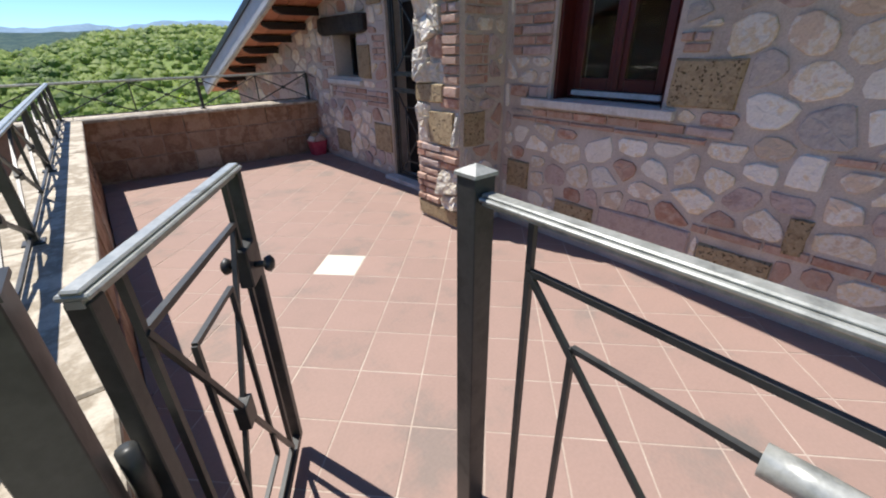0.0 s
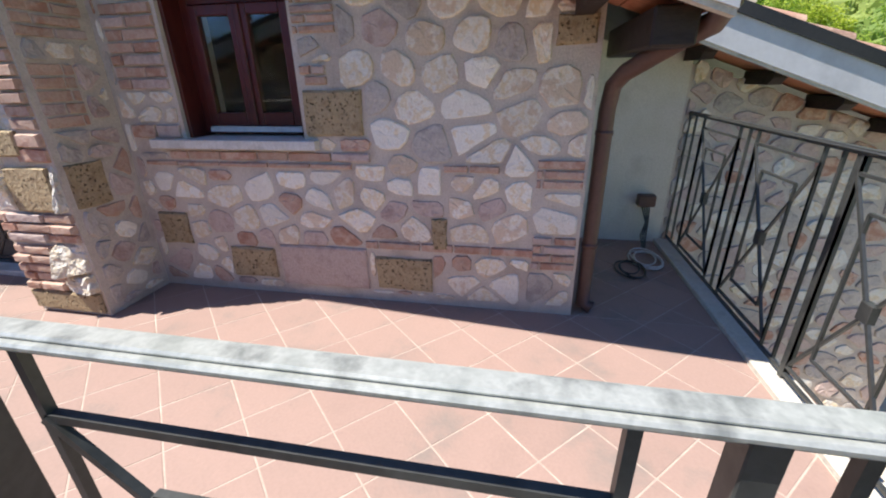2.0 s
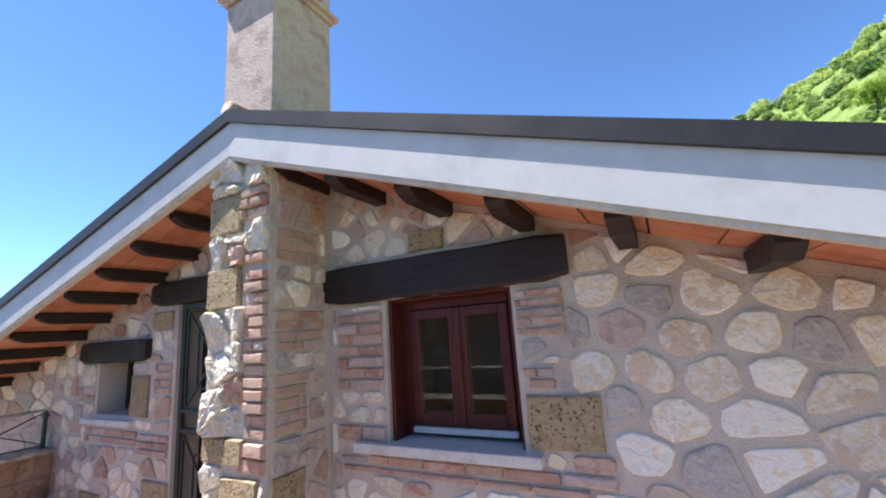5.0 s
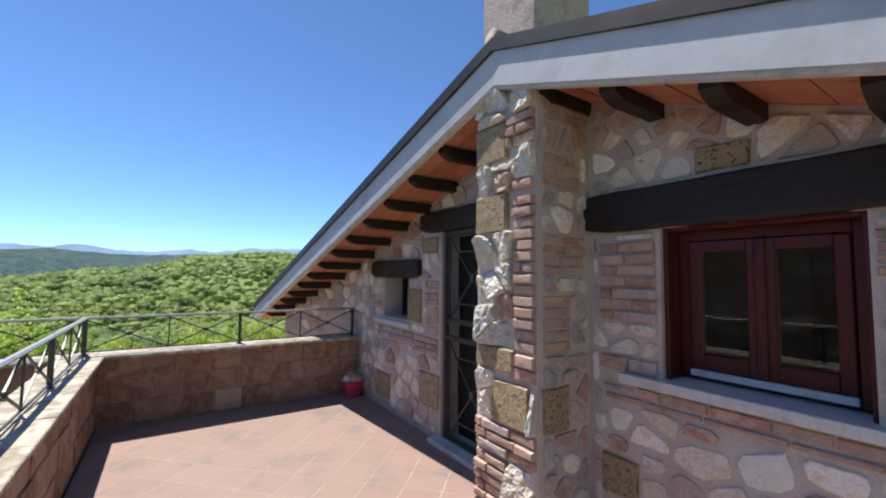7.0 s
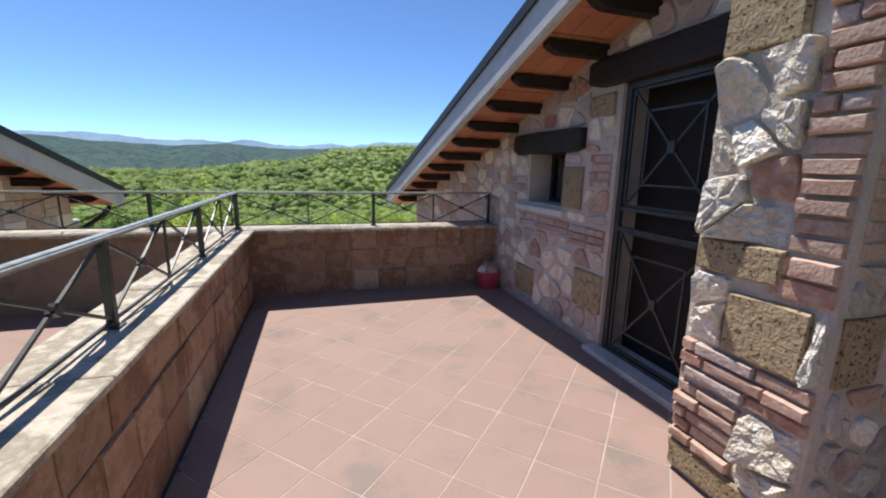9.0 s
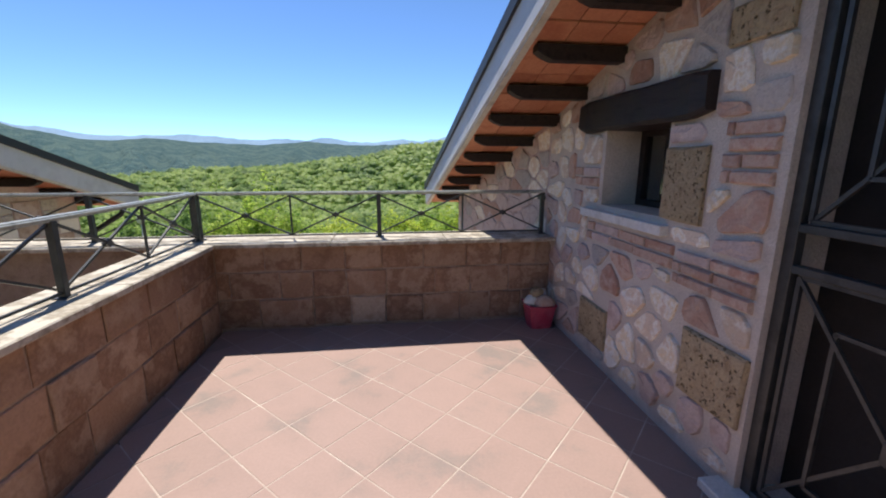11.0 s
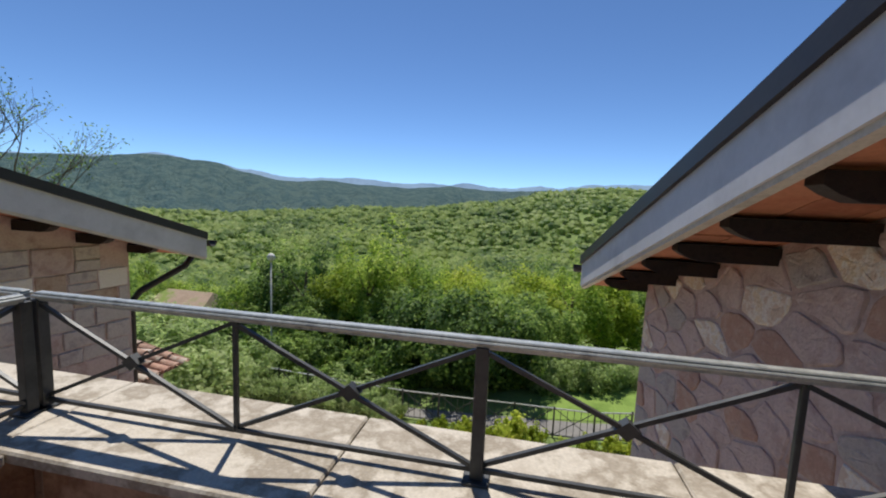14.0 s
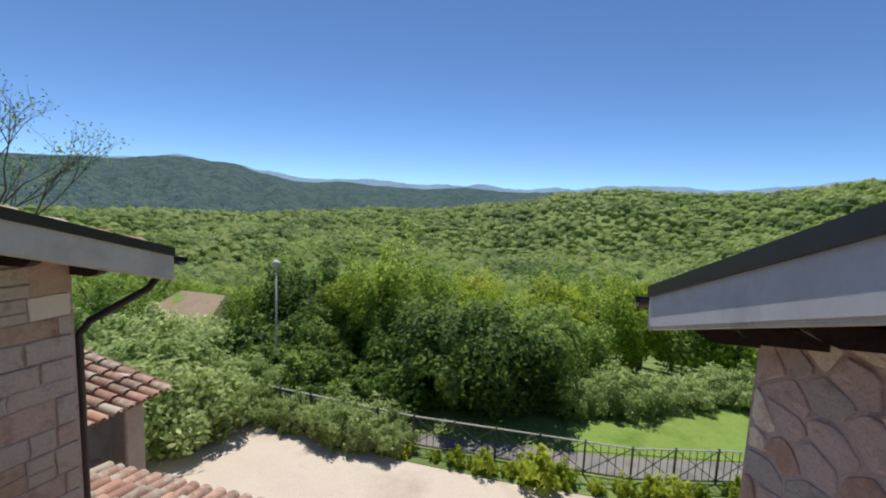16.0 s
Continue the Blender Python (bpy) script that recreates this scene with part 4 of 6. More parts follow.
# ---- floor tiles ----
TP, TS = 0.303, 0.2955
tile_mesh = None
C45 = math.sqrt(0.5)
made_tiles = 0
for i in range(-32, 33):
    for j in range(-32, 33):
        a, b = i * TP, j * TP
        cx, cy = -1.548 + (a - b) * C45, 3.16 + (a + b) * C45
        if not (-3.2 < cx < 1.8 and -1.2 < cy < 7.3):
            continue
        h = TS / 2 * math.sqrt(2)
        diamond = [(cx - h, cy), (cx, cy - h), (cx + h, cy), (cx, cy + h)]
        inside = all(-2.80 < p[0] < -0.005 and -0.695 < p[1] < 6.85 for p in diamond)
        white = i == 0 and j == 0
        if inside:
            if tile_mesh is None or white:
                bm = bmesh.new()
                t = [bm.verts.new((x - cx, y - cy, 0)) for x, y in diamond]
                tm = [bm.verts.new(((x - cx) * 0.985, (y - cy) * 0.985, 0.0)) for x, y in diamond]
                lo = [bm.verts.new((x - cx, y - cy, -0.010)) for x, y in diamond]
                for v in t:
                    v.co.z = -0.0007
                bm.faces.new(tm)
                for k in range(4):
                    bm.faces.new((t[k], t[(k + 1) % 4], tm[(k + 1) % 4], tm[k]))
                    bm.faces.new((lo[k], lo[(k + 1) % 4], t[(k + 1) % 4], t[k]))
                me = mesh_of("tile", bm, "whitetile" if white else "tile")
                if not white:
                    tile_mesh = me
            ob = new("tile", me if white else tile_mesh)
            ob.parent = floor
            ob.location = (cx, cy, random.uniform(-0.0004, 0.0004))
            ob.rotation_euler = (random.uniform(-0.0012, 0.0012), random.uniform(-0.0012, 0.0012), 0)
            if white:
                ob["label"] = "single cream replacement tile"
            continue
        for region, par in (((-2.80, -0.003, -0.695, 6.86), floor), ((0.003, 1.44, -0.695, 0.145), bpy.data.objects["floor_recess"])):
            poly = diamond
            for nx, ny, c in ((-1, 0, -region[0]), (1, 0, region[1]), (0, -1, -region[2]), (0, 1, region[3])):
                if len(poly) >= 3:
                    poly = clip_poly(poly, nx, ny, c)
            if len(poly) >= 3 and abs(area(poly)) > 0.0008:
                part("tile", prism(poly, -0.013, random.uniform(-0.001, 0.001), "z"), "tile", par)

# ---- windows and doors ----


def casement(name, rect, x_in, label):
    """A two-sash timber window set back in its opening."""
    y0, y1, z0, z1 = rect
    root = empty(name, label, "window", kind="structure", at=(x_in, (y0 + y1) / 2, z0))
    before = set(bpy.data.objects)
    f = 0.055
    for lo, hi in (((y0, z0), (y0 + f, z1)), ((y1 - f, z0), (y1, z1)), ((y0 + f, z1 - f), (y1 - f, z1)), ((y0 + f, z0), (y1 - f, z0 + 0.045))):
        part("window_frame", box((x_in, lo[0], lo[1]), (x_in + 0.07, hi[0], hi[1]), 0.004), "redwood", root)
    mid = (y0 + y1) / 2
    for a, b in ((y0 + f, mid), (mid, y1 - f)):
        s = 0.06
        sash = part("sash", box((x_in - 0.012, a + 0.002, z0 + 0.05), (x_in + 0.04, a + s, z1 - f - 0.003), 0.006), "redwood", root)
        for lo, hi in (((b - s, z0 + 0.05), (b - 0.002, z1 - f - 0.003)), ((a + s, z0 + 0.05), (b - s, z0 + 0.05 + s + 0.02)), ((a + s, z1 - f - s), (b - s, z1 - f - 0.003))):
            part("sash_rail", box((x_in - 0.010, lo[0], lo[1]), (x_in + 0.038, hi[0], hi[1]), 0.004), "redwood", sash)
        pane = part("pane", box((x_in + 0.012, a + s - 0.004, z0 + 0.12), (x_in + 0.018, b - s + 0.004, z1 - f - s + 0.004)), "glass", sash)
        pane.visible_shadow = False
    part("drip_rail", box((x_in - 0.03, y0 + f, z0 + 0.012), (x_in + 0.0, y1 - f, z0 + 0.046), 0.004), "marble", root, "pale weather bar")
    part("astragal", box((x_in - 0.024, mid - 0.022, z0 + 0.05), (x_in - 0.011, mid + 0.022, z1 - f - 0.003), 0.005), "redwood", root)
    for o in set(bpy.data.objects) - before:
        if o.data and (o.parent is root or (o.parent and o.parent.parent is root)):
            o.data.transform(Matrix.Translation((-x_in, -(y0 + y1) / 2, -z0)))
    return root


def lintel(rect, x0, label):
    """A rough squared dark timber over an opening, its ends worn and its underside wavy."""
    y0, y1, z0, z1 = rect
    bm = bmesh.new()
    n = 12
    rng = random.Random(int(y0 * 100))
    rings = []
    for i in range(n + 1):
        y = y0 + (y1 - y0) * i / n
        e = 0.025 if i in (0, n) else 0.0
        j = [rng.uniform(-0.006, 0.006) for _ in range(4)]
        rings.append([bm.verts.new(p) for p in ((x0 + 0.012, y, z0 + e + j[0]), (x0 + j[1], y, z0 + 0.02 + e), (x0 + j[2], y, z1 - 0.015 - e * 0.6), (x0 + 0.014, y, z1 - e * 0.4 + j[3] * 0.5), (0.30, y, z1 - e * 0.4), (0.30, y, z0 + e))])
    for a, b in zip(rings, rings[1:]):
        for k in range(6):
            bm.faces.new((a[k], a[(k + 1) % 6], b[(k + 1) % 6], b[k]))
    bm.faces.new(rings[0])
    bm.faces.new(rings[-1][::-1])
    bmesh.ops.recalc_face_normals(bm, faces=bm.faces)
    return thing("lintel", bm, "lintelwood", label, "lintel", group="timber lintels", kind="structure")


def sill(rect, x0, label):
    y0, y1, z0, z1 = rect
    return thing("window_sill", box((x0, y0, z0), (0.26, y1, z1), 0.004), "marble", label, "sill", kind="structure")


window_1 = casement("window_1", (1.812, 2.578, 1.075, 1.868), 0.16, "two-sash mahogany window set deep in the stone wall")
lintel((1.475, 3.06, 1.885, 2.12), -0.055, "dark stained timber lintel over the window")
sill((1.70, 2.83, 1.005, 1.06), -0.06, "pale stone window sill")
for lo, hi in (((1.786, 1.062), (1.812, 1.888)), ((2.578, 1.062), (2.604, 1.888)), ((1.812, 1.868), (2.578, 1.888))):
    part("window_lining", box((0.03, lo[0], lo[1]), (0.24, hi[0], hi[1]), 0.003), "redwood", window_1, "dark red timber lining of the opening").data.transform(Matrix.Translation((-0.16, -2.195, -1.075)))
lintel((3.70, 5.11, 2.05, 2.25), -0.06, "dark stained timber lintel over the door")
lintel((5.16, 6.35, 1.585, 1.785), -0.06, "dark stained timber lintel over the small window")
sill((5.37, 6.26, 1.02, 1.075), -0.05, "pale stone sill of the small window")
small = empty("window_2", "small deep-set dark window with timber frame", "window", kind="structure")
for lo, hi in (((5.44, 1.10), (5.49, 1.60)), ((6.01, 1.10), (6.06, 1.60)), ((5.49, 1.55), (6.01, 1.60)), ((5.49, 1.10), (6.01, 1.15))):
    part("window_frame", box((0.24, lo[0], lo[1]), (0.30, hi[0], hi[1]), 0.004), "wood", small)
pane = part("pane", box((0.262, 5.485, 1.145), (0.268, 6.015, 1.555)), "glass", small)
pane.visible_shadow = False

# barred door
door_1 = empty("door_1", "dark iron security door with crossed bars, closed", "door", kind="structure")
DY0, DY1, DX = DOOR[0], DOOR[1], 0.03
for lo, hi in (((DY0, 0.02), (DY0 + 0.045, 2.05)), ((DY1 - 0.045, 0.02), (DY1, 2.05)), ((DY0 + 0.045, 2.005), (DY1 - 0.045, 2.05)), ((DY0 + 0.045, 0.02), (DY1 - 0.045, 0.07)), ((DY0 + 0.045, 1.0), (DY1 - 0.045, 1.03)), ((DY0 + 0.045, 1.15), (DY1 - 0.045, 1.18))):
    part("door_frame", box((DX, lo[0], lo[1]), (DX + 0.04, hi[0], hi[1]), 0.003), "iron", door_1)
for z0, z1 in ((0.09, 0.99), (1.19, 1.99)):
    framed_panel(door_1, (DX + 0.02, DY0 + 0.07, 0), (0, 1, 0), DY1 - DY0 - 0.14, z0, z1, t=0.016, inset=0.15)
part("lock_case", box((DX - 0.01, DY0 + 0.02, 1.02), (DX + 0.05, DY0 + 0.075, 1.17), 0.004), "iron", door_1)
bm = tube([(DX - 0.005, DY0 + 0.05, 1.08), (DX - 0.05, DY0 + 0.05, 1.08), (DX - 0.055, DY0 + 0.13, 1.08)], 0.009, 8)
part("door_handle", bm, "iron", door_1, smooth=True)
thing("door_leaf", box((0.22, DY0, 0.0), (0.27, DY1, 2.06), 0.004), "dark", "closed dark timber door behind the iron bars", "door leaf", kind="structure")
thing("threshold", box((-0.10, DY0 - 0.06, 0.0), (0.22, DY1 + 0.08, 0.045), 0.005), "marble", "pale stone door threshold", "threshold", kind="structure")
# the rooms behind, their shade painted as a near-black colour
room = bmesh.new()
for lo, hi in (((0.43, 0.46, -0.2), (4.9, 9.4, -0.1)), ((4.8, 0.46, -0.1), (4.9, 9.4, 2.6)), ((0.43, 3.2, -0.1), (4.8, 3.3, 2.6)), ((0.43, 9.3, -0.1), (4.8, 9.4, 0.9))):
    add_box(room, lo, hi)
thing("room_shell", room, "dark", "interior walls and floor behind the windows, painted near-black as room shade", "interior", kind="structure")
# dark iron plate on the wall beside the far railing
thing("wall_bracket", box((-0.06, 7.02, 1.055), (0.0, 7.10, 1.085), 0.003), "iron", "dark iron rail bracket in the stone wall", "bracket")

# ---- chimney ----
chim = empty("chimney", "plastered stone chimney with cornice and arched openings", "chimney", at=(-0.16, 3.36, 3.0))
CX0, CX1, CY0, CY1 = -0.43, 0.11, 3.11, 3.62
bm = box((CX0, CY0, 2.9), (CX1, CY1, 4.14), 0.012)
part("shaft", bm, "chimneystone", chim)
for z0, z1, o in ((4.14, 4.18, 0.025), (4.18, 4.215, 0.055), (4.215, 4.245, 0.03)):
    part("cornice", box((CX0 - o, CY0 - o, z0), (CX1 + o, CY1 + o, z1), 0.008), "chimneystone", chim)
for x in (CX0 + 0.045, (CX0 + CX1) / 2, CX1 - 0.045):
    for y in (CY0 + 0.045, (CY0 + CY1) / 2, CY1 - 0.045):
        if abs(x - (CX0 + CX1) / 2) < 0.01 and abs(y - (CY0 + CY1) / 2) < 0.01:
            continue
        part("pier", box((x - 0.045, y - 0.045, 4.245), (x + 0.045, y + 0.045, 4.47), 0.006), "chimneystone", chim)
for z0, z1, o in ((4.47, 4.52, 0.0), (4.52, 4.56, 0.04)):
    part("cornice", box((CX0 - o, CY0 - o, z0), (CX1 + o, CY1 + o, z1), 0.006), "chimneystone", chim)
bm = bmesh.new()
top = [bm.verts.new((x, y, 4.56)) for x, y in ((CX0 - 0.05, CY0 - 0.05), (CX1 + 0.05, CY0 - 0.05), (CX1 + 0.05, CY1 + 0.05), (CX0 - 0.05, CY1 + 0.05))]
apex = bm.verts.new(((CX0 + CX1) / 2, (CY0 + CY1) / 2, 4.78))
bm.faces.new(top[::-1])
for k in range(4):
    bm.faces.new((top[k], top[(k + 1) % 4], apex))
part("cap", bm, "rooftile", chim)
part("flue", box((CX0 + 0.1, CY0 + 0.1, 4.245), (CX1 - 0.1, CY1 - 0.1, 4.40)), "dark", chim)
for o in list(chim.children):
    o.data.transform(Matrix.Translation((0.16, -3.36, -3.0)))
# ridge tile end at the gable
bm = tube([(-0.57, RIDGE_Y, RIDGE_Z + 0.305), (-0.31, RIDGE_Y, RIDGE_Z + 0.31)], 0.07, 12)
thing("ridge_tile", bm, "rooftile", "rounded end of the roof's ridge tiles", "ridge tile", smooth=True)

# ---- roof tiles ----


def coppi(name, label, corner, along, down, n_along, n_down, r=0.085, pitch=0.19, step=0.33, rng=None, category="roof tiles"):
    """Rows of half-round tiles. along: unit way along the eave; down: unit way down the slope."""
    rng = rng or random.Random(5)
    corner, along, down = Vector(corner), Vector(along).normalized(), Vector(down).normalized()
    nrm = along.cross(down)
    if nrm.z < 0:
        nrm = -nrm
    verts, faces = [], []
    for i in range(n_along):
        for j in range(n_down):
            base = corner + along * (i * pitch) + down * (j * step)
            k0 = len(verts)
            rot = rng.uniform(-0.03, 0.03)
            for e, (t, rr, lift) in enumerate(((0.0, r * 0.82, 0.0), (step * 1.18, r, 0.028))):
                for s in range(7):
                    a = math.pi * s / 6
                    p = base + down * t + along * (rr * math.cos(a) + rot * t) + nrm * (rr * 0.8 * math.sin(a) + lift + 0.01 * rng.random())
                    verts.append(p)
            for s in range(6):
                faces.append((k0 + s, k0 + s + 1, k0 + 8 + s, k0 + 7 + s))
            # channel tile between two covers
            k0 = len(verts)
            for t in (0.0, step):
                for s in range(4):
                    a = math.pi * (1 + s / 3)
                    verts.append(base + along * (pitch / 2 + r * 0.6 * math.cos(a)) + down * t + nrm * (0.03 + r * 0.4 * math.sin(a)))
            for s in range(3):
                faces.append((k0 + s, k0 + s + 1, k0 + 5 + s, k0 + 4 + s))
    me = bpy.data.meshes.new(name)
    me.from_pydata([tuple(v) for v in verts], [], faces)
    me.materials.append(M["rooftile"])
    me.shade_smooth()
    ob = new(name, me)
    return tagged(ob, label, category, kind="stuff")


for sx in (1, -1):
    for ye, ze in (EAVE_R, EAVE_L):
        v = Vector((-sx * (verge(ye) - OVER_RIDGE), ye - RIDGE_Y, ze - RIDGE_Z))
        x0 = -OVER_RIDGE + 0.16
        coppi("roof_tiles", "weathered half-round terracotta roof tiles", (x0 if sx == 1 else 2 * MID - x0, RIDGE_Y, RIDGE_Z + 0.25), (sx, 0, 0), v, 24, int(v.length / 0.33), rng=random.Random(7))

# ---- gutters and downpipes ----


def gutter(name, x0, x1, y, z, label):
    bm = bmesh.new()
    prof = [(0.07 * math.cos(math.pi * (1 + s / 8)), 0.07 * math.sin(math.pi * (1 + s / 8))) for s in range(9)]
    prof += [(0.064 * math.cos(math.pi * (2 - s / 8)), 0.064 * math.sin(math.pi * (2 - s / 8))) for s in range(9)]
    add_prism(bm, [(y + a, z + b) for a, b in prof], x0, x1, "x")
    return thing(name, bm, "flashing", label, "gutter")


gutter("gutter", -0.66, 4.9, EAVE_R[0] - 0.09, EAVE_R[1] + 0.22, "dark metal half-round gutter along the near eave")
gutter("gutter", -0.88, 4.9, EAVE_L[0] + 0.09, EAVE_L[1] + 0.20, "dark metal half-round gutter along the far eave")
gutter("gutter", 2 * MID - 4.9, 2 * MID + 0.83, EAVE_L[0] + 0.09, EAVE_L[1] + 0.20, "dark metal half-round gutter of the neighbouring eave")
pipe = empty("downpipe", "brown painted round downpipe at the wall corner", "downpipe")
pts = [(-0.50, -0.19, 1.74), (-0.50, -0.18, 1.62), (-0.46, -0.16, 1.56), (-0.34, -0.10, 1.52), (-0.02, 0.03, 1.40), (0.06, 0.065, 1.34), (0.085, 0.075, 1.22), (0.085, 0.075, 0.30), (0.085, 0.075, 0.05), (0.06, 0.02, 0.03)]
part("pipe", tube(pts, 0.043, 14), "copper", pipe, smooth=True)
for z in (0.45, 1.10):
    part("pipe_clip", tube([(0.085, 0.075, z - 0.012), (0.085, 0.075, z + 0.012)], 0.048, 14), "copper", pipe, smooth=True)
wpipe = empty("downpipe", "dark downpipe at the corner of the neighbouring house", "downpipe")
part("pipe", tube([(-5.40, EAVE_L[0], 0.70), (-5.42, EAVE_L[0] - 0.08, 0.60), (-5.68, 9.80, 0.34), (-5.73, 9.73, 0.22), (-5.735, 9.71, -3.6)], 0.036, 10), "flashing", wpipe, smooth=True)
# heavy beam under the near eave
thing("eave_beam", box((-0.50, -0.10, 1.48), (0.42, 0.06, 1.62), 0.008), "wood", "dark stained beam under the near eave", "beam")

# ---- next house beyond the recess ----
NX = 1.42


def under2(y):
    return 1.50 + 0.37 * (y + 0.86)


bm = prism([(-3.0, -1.8), (0.15, -1.8), (0.15, 1.75), (-3.0, under2(-3.0) + 0.02)], NX, NX + 0.4)
next_wall = thing("wall_next", bm, "mortar", "rubble stone gable wall of the next house", "wall", kind="structure")
thing("plaster_panel", box((NX - 0.02, -0.74, 0.0), (NX, 0.15, 1.74)), "plaster", "pale plastered wall in the recess", "wall", kind="structure")
ln = Masonry(next_wall, lambda u, v, w: (NX - w, u, v), 83, joined=True)
ln.rubble((-2.98, -0.75, -1.75, 1.55), [(-0.37, 1, 1.50 + 0.37 * 0.86 - 0.02)], [], [], 0.17, (("limestone", 0.34), ("pinkstone", 0.26), ("brick", 0.12), ("greystone", 0.28)), gap=0.012)
ln.finish()
roof_next = empty("roof_next", "lower gable roof of the next house with grey barge board", "roof", kind="structure")
ya, yb = 0.1, -4.2
for nm, mat, z0, z1, x0, x1 in (("barge_board", "fascia", 0.0, 0.21, 0.92, 0.965), ("capping", "flashing", 0.21, 0.285, 0.90, 1.02), ("drip_strip", "concrete", -0.02, 0.0, 0.93, 0.96), ("soffit", "soffit", 0.02, 0.05, 0.965, NX + 0.1), ("roof_slab", "flashing", 0.05, 0.25, 0.965, 5.0)):
    part(nm, prism([(ya, under2(ya) + z0), (yb, under2(yb) + z0), (yb, under2(yb) + z1), (ya, under2(ya) + z1)], x0, x1), mat, roof_next)
for i in range(8):
    y = -0.25 - i * 0.46
    part("purlin_end", prism([(NX + 0.02, under2(y) + 0.015), (1.02, under2(y) + 0.015), (1.02, under2(y) - 0.03), (1.08, under2(y) - 0.075), (NX + 0.02, under2(y) - 0.075)], y - 0.042, y + 0.042, "y"), "wood", roof_next)
coppi("roof_tiles", "weathered half-round terracotta roof tiles", (1.08, 0.1, under2(0.1) + 0.26), (1, 0, 0), (0, -1, -0.37), 18, 14, rng=random.Random(9))
thing("lower_court", box((-2.3, -9.0, -2.2), (9.0, -0.86, -1.7)), "yard", "pale gravel court below the terrace edge", "court", kind="structure")
thing("terrace_side", box((RX, -0.86, -3.0), (1.45, -0.845, -0.3)), "mortar", "rendered side of the raised terrace", "wall", kind="structure")
thing("stair_landing", box((-2.76, -2.5, -0.2), (RX - 0.03, -0.70, -0.012)), "tile", "terracotta landing at the stair head", "landing", kind="structure")
# coil of cable and its box
box_thing = empty("junction_box", "brown socket box on a short stake with cables", "junction box", at=(1.36, -0.57, 0.0))
part("housing", box((-0.045, -0.07, 0.34), (0.04, 0.07, 0.44), 0.008), "copper", box_thing)
for k in range(4):
    pts = [(-0.02, -0.03 + 0.02 * k, 0.34), (-0.06 - 0.01 * k, -0.03 + 0.01 * k, 0.22), (-0.10, -0.02 + 0.015 * k, 0.10), (-0.2 - 0.02 * k, 0.0 + 0.01 * k, 0.012)]
    part("cable", tube(pts, 0.006, 6), "iron", box_thing, smooth=True)
for nm, mat, cx, cy, rr, turns, lab in (("cable_coil", "marble", 0.92, -0.52, 0.14, 4, "loose coil of pale cable on the tiles"), ("cable_coil", "iron", 0.72, -0.36, 0.12, 3, "loose coil of black cable on the tiles")):
    pts = []
    for s in range(turns * 16):
        a = 6.28319 * s / 16
        rad = rr * (1 + 0.22 * math.sin(a * 0.37 + 1) + 0.1 * math.sin(a * 1.7))
        pts.append((cx + rad * 1.2 * math.cos(a) + 0.02 * math.sin(a * 0.21), cy + rad * 0.7 * math.sin(a), 0.008 + 0.010 * s / 16))
    thing(nm, tube(pts, 0.006, 6), mat, lab, "cable", group="cables by the downpipe", smooth=True)

# ---- crate of stones in the corner ----
M["redplastic"] = material("faded_red_plastic", (0.55, 0.05, 0.10), 0.45, tones=((0.62, 0.10, 0.15), (0.46, 0.03, 0.07)), scale=8, grain=60, bump=0.1, spec=0.5)
crate = empty("plastic_crate", "faded red plastic tub filled with stones", "crate", at=(-0.155, 6.68, 0.0))
bm = bmesh.new()
for z, s in ((0.0, 0.085), (0.03, 0.09), (0.19, 0.115), (0.205, 0.128), (0.205, 0.108), (0.02, 0.082)):
    ring = []
    for k in range(16):
        a = 6.28319 * k / 16
        c, d = math.cos(a), math.sin(a)
        q = 1 / max(abs(c), abs(d)) ** 0.75
        ring.append(bm.verts.new((c * s * q * 1.05, d * s * q, z)))
    if z == 0.0:
        prev = ring
        bm.faces.new(ring[::-1])
        continue
    for k in range(16):
        bm.faces.new((prev[k], prev[(k + 1) % 16], ring[(k + 1) % 16], ring[k]))
    prev = ring
bm.faces.new(prev)
part("tub", bm, "redplastic", crate)


def pebble(seed, r, mat, at, squash=(1, 1, 0.8)):
    bm = bmesh.new()
    bmesh.ops.create_icosphere(bm, subdivisions=2, radius=r)
    for v in bm.verts:
        v.co *= 1 + 0.35 * noise.noise(v.co * (1.3 / r) + Vector((seed * 3.7, 0, 0)))
        v.co = Vector((v.co.x * squash[0], v.co.y * squash[1], v.co.z * squash[2]))
    ob = thing("stone", bm, mat, "loose rough stone lying in the red tub", "stone", group="stones in the tub", smooth=True)
    ob.location = at
    return ob


pebble(1, 0.062, "limestone", (-0.225, 6.68, 0.225))
pebble(2, 0.075, "brick", (-0.135, 6.63, 0.225), (1.2, 0.9, 0.8))
pebble(3, 0.07, "greystone", (-0.11, 6.73, 0.235), (0.7, 1.1, 1.1))
pebble(4, 0.05, "pinkstone", (-0.19, 6.75, 0.21))
pebble(5, 0.06, "tuff", (-0.17, 6.70, 0.285), (1.1, 0.8, 0.8))

